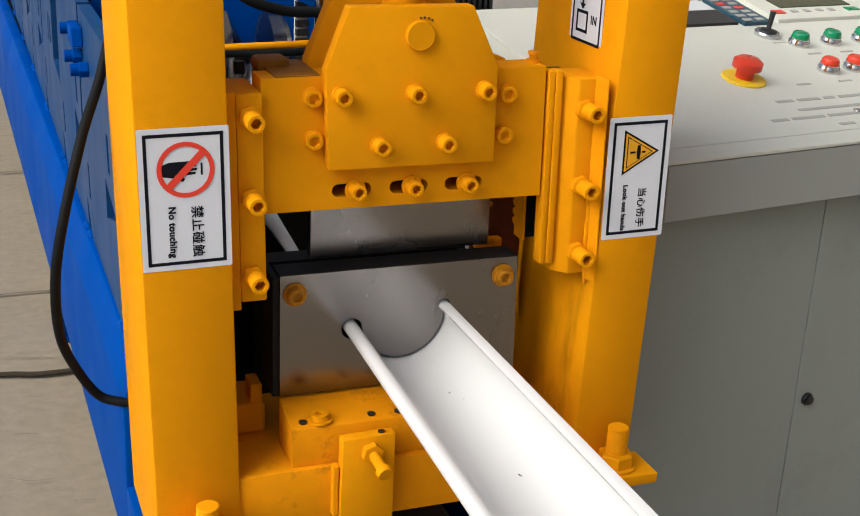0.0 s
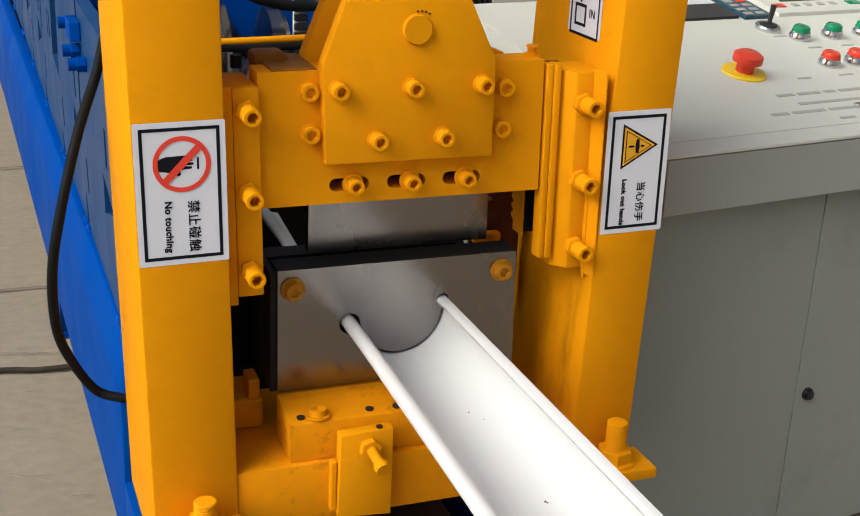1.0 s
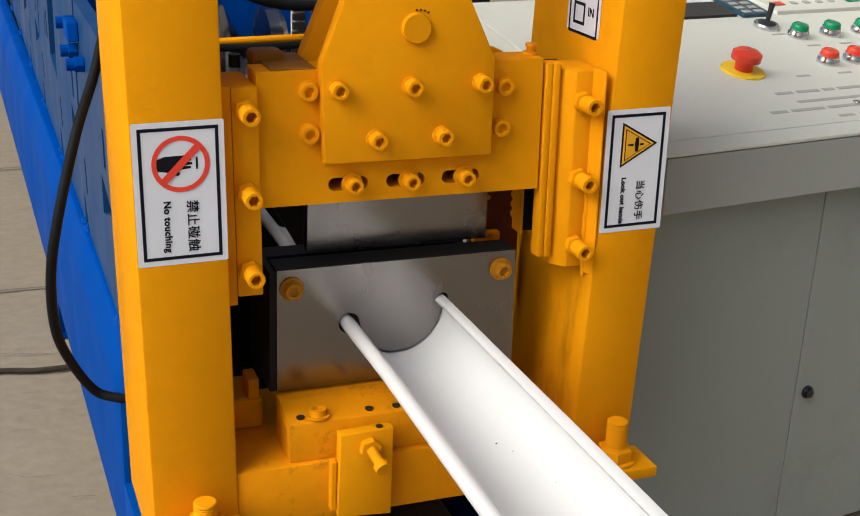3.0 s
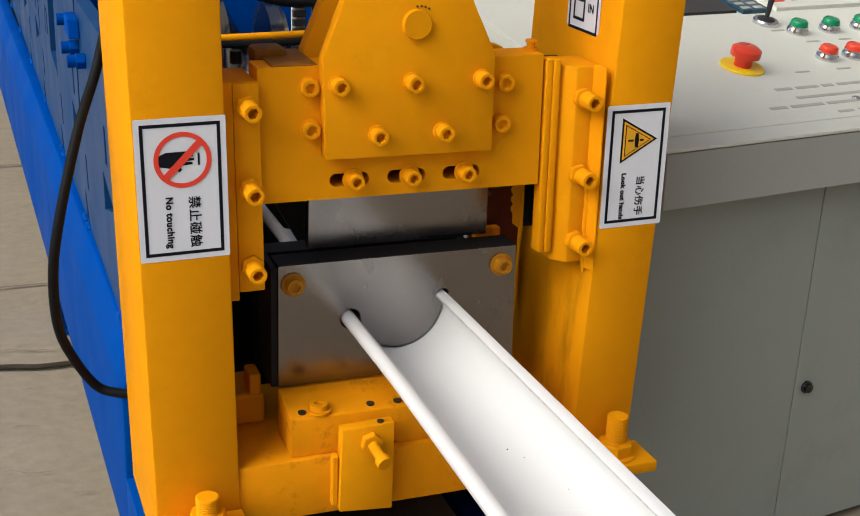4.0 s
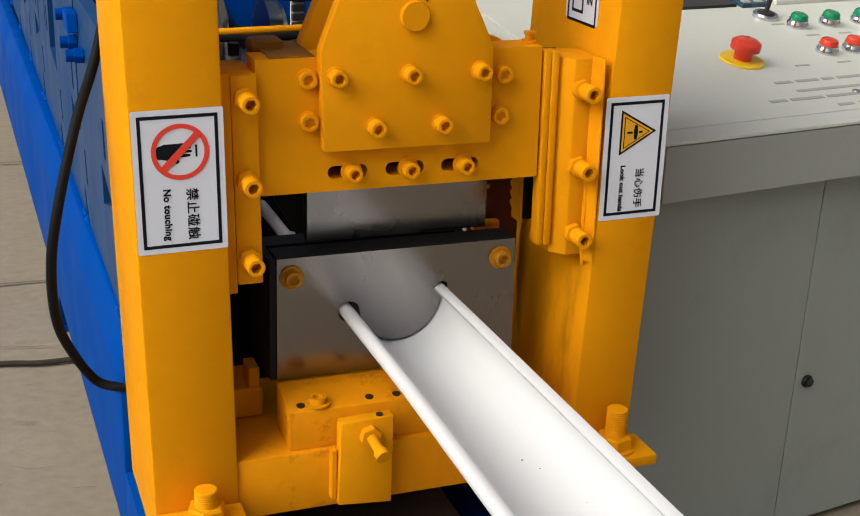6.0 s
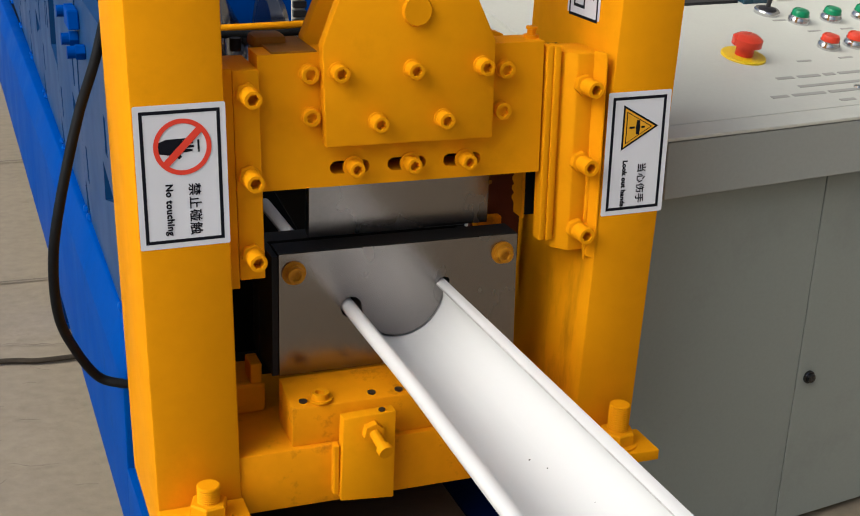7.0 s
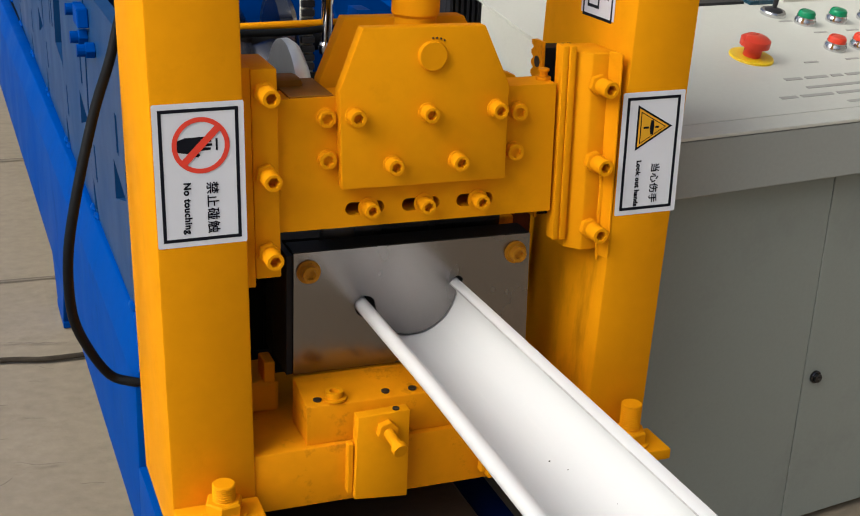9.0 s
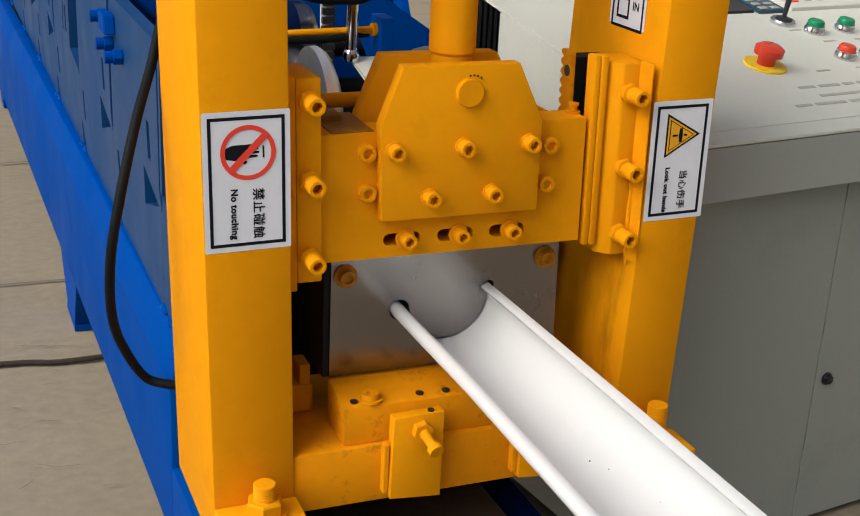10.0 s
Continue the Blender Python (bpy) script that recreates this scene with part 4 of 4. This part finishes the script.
        part("caption", bm, FAINT, ob, "worn grey print")
    # bright screw head in the panel
    bm = bmesh.new()
    lathe(bm, [(0, 0.006), (0.002, 0.0055), (0.003, 0.003)], (0.679, 0.193, desk_z(0.193)), "z", 16)
    part("screw", bm, CHROME, ob, smooth=True)
    # the console stands a little askew to the press
    ob.location = at(0.280, 0.108, Z0)
    ob.rotation_euler = (0, 0, radians(8))


# polished lock: the dark that it mirrors is put into the base colour
DARK_CHROME = material("chrome_with_dark_reflection", (0.07, 0.07, 0.075), 0.1, 1.0, grain=60, vary=0.05, bump=0.003)
LIP_GREY = material("light_grey_powder_coat", (0.315, 0.325, 0.298), 0.5, grain=150, vary=0.04, bump=0.008, stain=(0.28, 0.28, 0.27), stain_amount=0.35, stain_scale=3)
console()


# ---- roll forming line behind the press ----
LINE = thing("roll_forming_machine", 0, 1.8, Z0, "long blue painted roll forming machine with slotted side stands", "machine")


def line_parts():
    # bed beams; the outer one runs on, lower, under the post
    for side, xa, xb in ((0, -0.300, -0.262), (1, 0.215, 0.25)):
        bm = bmesh.new()
        if side:
            prism(bm, [(xa, 0.50), (xb, 0.50), (xb, 0.62), (xa, 0.62)], 0.4, 5.2, 0.003)
        else:
            prism(bm, [(xa, 0.500), (xb, 0.500), (xb, 0.745), (xa + 0.014, 0.745), (xa, 0.700)], 0.187, 5.2, 0.003)
            prism(bm, [(xa, 0.500), (-0.215, 0.500), (-0.215, 0.5985), (xa, 0.5985)], -0.34, 0.1867, 0.002)
        for v in bm.verts:
            v.co.x -= 0.012 * (v.co.y - 0.1)
        part("bed_beam", bm, BLUE, LINE, smooth=True)
    # bed plate and block, their blue darkened for the shade under the press
    bm = bmesh.new()
    box(bm, -0.21, 0.05, 0.14, 0.26, 0.572, 0.5995, 0.002)
    part("bed_plate", bm, BLUE_SHADED, LINE)
    bm = bmesh.new()
    box(bm, 0.045, 0.085, 0.0, 0.139, 0.50, 0.56, 0.002)
    part("bed_block", bm, BLUE_SHADED, LINE)
    # long bed plate, near black in place of the shade between the stands
    bm = bmesh.new()
    box(bm, -0.30, 0.25, 0.262, 5.1, 0.56, 0.60, 0.002)
    part("bed_plate", bm, STEEL_DARK, LINE, "bed plate coloured dark for shade")
    # black block added so that the space under the base reads as shade
    bm = bmesh.new()
    box(bm, -0.21, 0.04, 0.02, 0.25, 0.42, 0.571, 0.004)
    part("under_press_shade", bm, GRIME_AND_SHADE, LINE, "black block added for the shade under the press")
    # feet
    for y in (1.195, 2.95, 4.65):
        for s in (-1, 1):
            bm = bmesh.new()
            x, top = (-0.303, 0.499) if s < 0 else (0.20, 0.499)
            slab_x(bm, [(y - 0.13, top), (y + 0.16, top), (y + 0.05, Z0 + 0.012), (y - 0.05, Z0 + 0.012)], x, x + 0.05, 0.002)
            box(bm, x, x + 0.062, y - 0.055, y + 0.065, Z0, Z0 + 0.012, 0.001)
            part("foot", bm, BLUE, LINE)
    # side stands: upright plates with slots, bearing blocks and nuts
    nut = bmesh.new()
    out = [(0.0105 * math.cos(math.pi / 3 * k), 0.0105 * math.sin(math.pi / 3 * k)) for k in range(6)]
    slab_x(nut, out, -0.012, 0.0, 0.001)
    tube(nut, (-0.012, 0, 0), (-0.022, 0, 0), 0.008, seg=14)
    for v in nut.verts:
        v.co *= U
    nut_me = bpy.data.meshes.new("stand_nut")
    bmesh.ops.recalc_face_normals(nut, faces=nut.faces)
    nut.to_mesh(nut_me)
    nut.free()
    nut_me.materials.append(BLUE)
    ys = [0.33 + 0.36 * k for k in range(13)]
    # outer side: plates that part in a narrow seam above a three-cornered opening
    pitch, seam = 0.367, 0.298
    for k in range(13):
        a, b = seam + pitch * (k - 1) + 0.0004, seam + pitch * k - 0.0004
        a = max(a, 0.187)
        if b - a < 0.05:
            continue
        wide = 0.115 if k % 3 == 0 else 0.012
        outer = [(a, 0.7455), (b, 0.7455), (b, 0.862), (b - 0.006, 0.866), (b - 0.006, 1.052), (a + wide, 1.052), (a + wide, 0.884), (a + 0.004, 0.870), (a, 0.866)]
        slots = []
        if b - a > 0.3:
            slots = [[(a + 0.014, 0.864), (a + 0.110, 0.838), (a + 0.114, 0.886)] if wide < 0.1 else [(a + 0.20, 0.90), (a + 0.212, 0.90), (a + 0.205, 0.95), (a + 0.195, 0.95)],
                     [(a + 0.060, 0.903) if wide < 0.1 else (a + 0.150, 0.903), (a + 0.080, 0.903) if wide < 0.1 else (a + 0.170, 0.903), (a + 0.088, 0.948) if wide < 0.1 else (a + 0.178, 0.948), (a + 0.070, 0.948) if wide < 0.1 else (a + 0.160, 0.948)],
                     [(b - 0.060, 0.748), (b - 0.020, 0.748), (b - 0.008, 0.778), (b - 0.014, 0.792)],
                     [(b - 0.068, 0.800), (b - 0.050, 0.800), (b - 0.036, 0.846), (b - 0.052, 0.846)]]
        bm = bmesh.new()
        holed(bm, outer, slots, 0, 1)
        for v in bm.verts:
            v.co = Vector((-0.285 + 0.017 * v.co.y, v.co.x, v.co.z))
        part("stand", bm, BLUE_GREY, LINE)
        # weld beads where the stand meets the beam
        for y in (b - 0.045, b - 0.006):
            bm = bmesh.new()
            lathe(bm, [(-0.014, 0.001), (-0.010, 0.004), (0.0, 0.0052), (0.010, 0.004), (0.014, 0.001)], (-0.2855, y, 0.7465), "y", 8)
            part("weld_bead", bm, BLUE, LINE, smooth=True)
    # bearing cap with its nuts
    for y in (0.63, 0.63 + 3 * pitch):
        bm = bmesh.new()
        slab_x(bm, [(y - 0.030, 1.006), (y + 0.022, 1.006), (y + 0.022, 1.030), (y - 0.022, 1.030)], -0.300, -0.2852, 0.002)
        part("bearing_cap", bm, BLUE, LINE)
        for dy, z in ((0.0, 0.990), (-0.080, 0.988), (0.050, 1.018)):
            shared("nut", nut_me, LINE, -0.2852, y + dy, z)
    for k, y in enumerate(ys):
        if k < 2:
            continue
        a, b = y - 0.138, y + 0.138
        bm = bmesh.new()
        holed(bm, [(a, 0.621), (b, 0.621), (b, 0.95), (b - 0.06, 1.04), (a + 0.06, 1.04), (a, 0.95)], [[(y - 0.022, 0.80), (y - 0.004, 0.80), (y - 0.004, 0.97), (y - 0.022, 0.97)]], 0, 1)
        for v in bm.verts:
            v.co = Vector((0.238 + 0.012 * v.co.y, v.co.x, v.co.z))
        part("stand", bm, BLUE, LINE)
    # backing sheet added behind the slots, coloured dark for the shaded inside
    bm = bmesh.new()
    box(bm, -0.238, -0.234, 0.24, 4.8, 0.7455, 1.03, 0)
    part("stand_slot_shade", bm, BLUE_SHADED, LINE)
    # shafts and rolls
    for k, y in enumerate(ys[:8]):
        if k == 0:
            continue
        for z in (0.905, 0.965 if k == 1 else 1.0):
            bm = bmesh.new()
            tube(bm, (-0.268, y, z), (0.238, y, z), 0.014, seg=20)
            part("shaft", bm, STEEL_DARK, LINE, "steel shaft", smooth=True)
        bm = bmesh.new()
        lathe(bm, [(-0.055, 0.030), (-0.050, 0.045), (-0.035, 0.060), (0.0, 0.068), (0.035, 0.060), (0.050, 0.045), (0.055, 0.030)], (GC, y, 0.905), "x", 40)
        part("roll", bm, STEEL, LINE, "polished steel forming roll", smooth=True)
        for s in (-1, 1) if k > 1 else ():
            bm = bmesh.new()
            x = GC + s * 0.085
            lathe(bm, [(-0.018, 0.05), (-0.016, 0.074), (-0.006, 0.070), (0.004, 0.058), (0.016, 0.050)] if s < 0 else [(-0.016, 0.050), (-0.004, 0.058), (0.006, 0.070), (0.016, 0.074), (0.018, 0.05)], (x, y, 1.0), "x", 40)
            part("roll", bm, CHROME, LINE, "polished steel forming roll", smooth=True)
        # chain wheel
        bm = bmesh.new()
        pts = []
        for q in range(28):
            a0 = 2 * math.pi * q / 28
            for da, rr in ((0, 0.060), (0.06, 0.066), (0.12, 0.066), (0.18, 0.060)):
                pts.append((y + rr * math.cos(a0 + da), 0.985 + rr * math.sin(a0 + da)))
        slab_x(bm, pts, 0.105, 0.117, 0)
        part("chain_wheel", bm, STEEL_DARK, LINE, "dark steel chain wheel")
    # first pair of grey discs, their drive chain and the blue plate behind
    y = ys[1]
    for prof, x in (([(-0.030, 0.060), (-0.028, 0.084), (0.0, 0.084), (0.002, 0.081), (0.012, 0.078), (0.038, 0.030)], -0.098), ([(-0.014, 0.040), (-0.012, 0.068), (0.006, 0.068), (0.008, 0.065), (0.014, 0.062), (0.017, 0.030)], -0.014)):
        bm = bmesh.new()
        lathe(bm, prof, (x, y, 0.965), "x", 48)
        part("roll", bm, STEEL, LINE, "grey steel forming roll", smooth=True)
    bm = bmesh.new()
    box(bm, 0.004, 0.022, y - 0.052, y - 0.046, 0.93, 1.075, 0)
    chain = part("chain_strip", bm, CREAM, LINE, "pale chain side plates")
    for q in range(11):
        bm = bmesh.new()
        box(bm, 0.0035, 0.0225, y - 0.060, y - 0.0522, 0.935 + 0.0125 * q, 0.9440 + 0.0125 * q, 0.001)
        part("chain_link", bm, BLACK, chain, "black chain link")
    bm = bmesh.new()
    box(bm, -0.255, 0.13, 0.785, 0.795, 0.62, 1.12, 0.002)
    part("cross_plate", bm, BLUE, LINE)


line_parts()


# ---- entry guide and pipes just behind the press ----
def entry_parts():
    ob = thing("entry_guide", -0.06, 0.3, 0.60, "polished sheet guide with yellow tie rods behind the press", "guide")
    # curved polished guide roll
    bm = bmesh.new()
    lathe(bm, [(-0.045, 0.050), (-0.043, 0.078), (-0.034, 0.0785), (-0.026, 0.073), (-0.020, 0.060), (-0.017, 0.045), (-0.015, 0.03)], (-0.050, 0.365, 0.953), "x", 56)
    part("guide_roll", bm, BRIGHT, ob, "polished steel concave roll", smooth=True)
    bm = bmesh.new()
    lathe(bm, [(-0.022, 0.03), (-0.020, 0.058), (-0.006, 0.064), (0.016, 0.080), (0.028, 0.082), (0.030, 0.04)], (0.032, 0.365, 0.945), "x", 56)
    part("guide_roll", bm, STEEL, ob, "grey steel roll", smooth=True)
    bm = bmesh.new()
    tube(bm, (-0.18, 0.365, 0.950), (0.10, 0.365, 0.950), 0.016, seg=20)
    part("axle", bm, STEEL_DARK, ob, "dark steel axle", smooth=True)
    for x in (-0.19, 0.10):
        bm = bmesh.new()
        box(bm, x, x + 0.014, 0.33, 0.40, 0.60, 0.975, 0.001)
        part("axle_support", bm, STEEL_DARK, ob, "dark steel plate")
    # yellow rods
    bm = bmesh.new()
    tube(bm, (-0.20, 0.150, 1.019), (0.05, 0.150, 1.019), 0.0078, seg=20)
    part("tie_rod", bm, YELLOW, ob, "yellow painted rod", smooth=True)
    bm = bmesh.new()
    tube(bm, (-0.27, 0.46, 1.0255), (0.018, 0.46, 1.0325), 0.0046, seg=20)
    lathe(bm, [(0, 0.0085), (0.006, 0.0085)], (0.016, 0.46, 1.0325), "x", 20)
    part("tie_rod", bm, YELLOW, ob, "yellow painted rod", smooth=True)
    bm = bmesh.new()
    box(bm, 0.022, 0.040, 0.44, 0.48, 1.005, 1.05, 0.001)
    part("rod_end", bm, BLUE, ob, "blue end block")
    # bright pipe with its fitting
    bm = bmesh.new()
    tube(bm, (-0.014, 0.45, 1.00), (-0.010, 0.45, 1.25), 0.0075, seg=16)
    lathe(bm, [(0.995, 0.009), (1.003, 0.011), (1.010, 0.008)], (-0.014, 0.45, 0), "z", 16)
    part("oil_pipe", bm, CHROME, ob, "bright metal pipe", smooth=True)
    # flat grey wiper plate
    bm = bmesh.new()
    slab_x(bm, [(0.40, 0.985), (0.46, 0.998), (0.46, 0.993), (0.40, 0.980)], -0.012, 0.055, 0)
    part("wiper_plate", bm, CREAM, ob, "pale sheet plate")
    bm = bmesh.new()
    box(bm, -0.006, 0.05, 0.42, 0.428, 0.90, 0.982, 0)
    part("wiper_plate", bm, STEEL, ob, "grey sheet plate")
    # blue arm with bolt, further back
    bm = bmesh.new()
    prism(bm, [(0.075, 0.945), (0.185, 0.93), (0.19, 0.985), (0.16, 1.0), (0.07, 1.06), (0.0, 1.10), (-0.03, 1.10), (-0.03, 1.075), (0.03, 1.05)], 0.60, 0.62, 0.001)
    part("arm", bm, BLUE, ob, "blue painted arm")
    bm = bmesh.new()
    box(bm, 0.17, 0.195, 0.56, 0.60, 0.935, 0.99, 0.001)
    tube(bm, (0.150, 0.59, 0.96), (0.150, 0.60, 0.96), 0.012, seg=12)
    part("arm_end", bm, BLUE, ob, "blue painted block")
    # rusty plate and small yellow block right of the blade
    bm = bmesh.new()
    box(bm, 0.085, 0.145, 0.165, 0.172, 0.80, 0.935, 0.0008)
    part("rusty_plate", bm, RUST, ob, "rust-brown plate")
    bm = bmesh.new()
    lathe(bm, [(0, 0.004), (-0.002, 0.003)], (0.105, 0.165, 0.905), "y", 12)
    part("rivet", bm, CHROME, ob)
    bm = bmesh.new()
    box(bm, 0.086, 0.118, 0.152, 0.165, 0.855, 0.868, 0.003)
    part("yellow_block", bm, YELLOW_DIRTY, ob)
    # dark plates added to stand for the shade over the channel and beside the die
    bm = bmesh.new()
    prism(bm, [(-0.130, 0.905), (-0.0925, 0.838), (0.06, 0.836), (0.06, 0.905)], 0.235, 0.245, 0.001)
    part("channel_shade_plate", bm, STEEL_DARK, ob, "dark plate standing in for shade over the channel")
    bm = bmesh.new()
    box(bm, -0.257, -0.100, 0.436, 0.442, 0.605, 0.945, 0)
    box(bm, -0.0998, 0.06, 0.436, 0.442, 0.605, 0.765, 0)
    part("shade_plate", bm, RUBBER_AND_SHADE, ob, "black plate standing in for the shaded inside")
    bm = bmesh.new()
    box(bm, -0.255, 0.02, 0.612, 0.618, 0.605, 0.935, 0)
    part("shade_plate", bm, RUBBER_AND_SHADE, ob, "black plate standing in for the shaded inside")


entry_parts()


# ---- finned motor behind the console side ----
def motor():
    ob = thing("finned_motor", 0.20, 0.64, Z0, "black finned motor housing on a blue stand", "motor")
    bm = bmesh.new()
    box(bm, 0.205, 0.280, 0.60, 0.68, 0.90, 1.20, 0.002)
    part("housing", bm, BLACK, ob)
    for k in range(9):
        bm = bmesh.new()
        x = 0.2055 + 0.0085 * k
        box(bm, x, x + 0.004, 0.586, 0.6, 0.90, 1.20, 0)
        part("fin", bm, BLACK, ob)
    bm = bmesh.new()
    box(bm, 0.205, 0.28, 0.60, 0.68, Z0, 0.90, 0.002)
    part("pedestal", bm, BLUE, ob, "blue painted pedestal")


motor()


# ---- cables ----
DUSTY = material("dusty_cable_sheath", (0.045, 0.036, 0.026), 0.8, gloss=0.1, grain=60, vary=0.3, bump=0.02, stain=(0.11, 0.09, 0.065), stain_amount=0.6, stain_scale=12)


def cables():
    bm = bmesh.new()
    sweep(bm, [(-0.200, 0.26, 1.16), (-0.262, 0.24, 1.140), (-0.290, 0.22, 1.10), (-0.309, 0.20, 1.048), (-0.332, 0.16, 1.002), (-0.356, 0.13, 0.927), (-0.366, 0.13, 0.868), (-0.3635, 0.15, 0.803), (-0.3480, 0.178, 0.752), (-0.3255, 0.197, 0.7095), (-0.304, 0.190, 0.7015), (-0.290, 0.1865, 0.7015)], 0.0052, seg=12)
    tagged(part("power_cable", bm, RUBBER_AND_SHADE, smooth=True), "thick black rubber cable looped beside the yellow post", "cable")
    bm = bmesh.new()
    sweep(bm, [(-0.25, 0.40, 1.036), (-0.134, 0.438, 1.0255), (-0.06, 0.445, 1.0240), (-0.02, 0.450, 1.0260), (0.012, 0.468, 1.026)], 0.0046, seg=10)
    tagged(part("power_cable", bm, RUBBER_AND_SHADE, smooth=True), "black rubber cable strung behind the press bar", "cable")
    bm = bmesh.new()
    sweep(bm, [(-0.15, 0.46, 1.13), (-0.110, 0.44, 1.093), (-0.065, 0.44, 1.077), (-0.03, 0.44, 1.0745), (0.0, 0.44, 1.077), (0.05, 0.46, 1.10), (0.06, 0.5, 1.16)], 0.0066, seg=10)
    tagged(part("hydraulic_hose", bm, RUBBER_AND_SHADE, smooth=True), "black rubber hydraulic hose above the forming rolls", "hose")
    bm = bmesh.new()
    sweep(bm, [(-3.2, 1.15, Z0 + 0.005), (-1.5, 1.06, Z0 + 0.005), (-0.8, 1.05, Z0 + 0.005), (-0.43, 1.022, Z0 + 0.005), (-0.29, 1.006, Z0 + 0.005), (0.2, 1.05, Z0 + 0.005)], 0.0050, seg=8)
    tagged(part("floor_cable", bm, DUSTY, smooth=True), "dusty dark cable lying on the concrete floor", "cable")


cables()


# ---- what moves ----
def motions():
    drop = ((0, 0), (8.0, 0), (8.1, 0.019), (8.2, 0.0215), (8.3, 0.023), (8.5, 0.0285), (9.0, 0.0415), (9.5, 0.0565), (10.0, 0.0675))
    c = Vector(HEAD.location)
    walk(HEAD, [(t, pose(c.x, c.y, c.z - U * d)) for t, d in drop])
    # slid out of the die, and swung a little as its free end sags aside
    run = ((0, 0, 0), (0.8, 0.045, 0.25), (1.8, 0.082, 0.5), (2.7, 0.110, 0.65), (3.8, 0.136, 0.72), (4.5, 0.150, 0.75), (5.5, 0.168, 0.75), (7.0, 0.183, 0.75), (7.6, 0.187, 0.75), (10.0, 0.188, 0.75))
    g = Vector(GUTTER.location)
    arm = U * 0.08 - g.y
    walk(GUTTER, [(t, pose(g.x + arm * math.sin(radians(turn)), g.y - U * d, g.z, 0, 0, turn)) for t, d, turn in run])


motions()
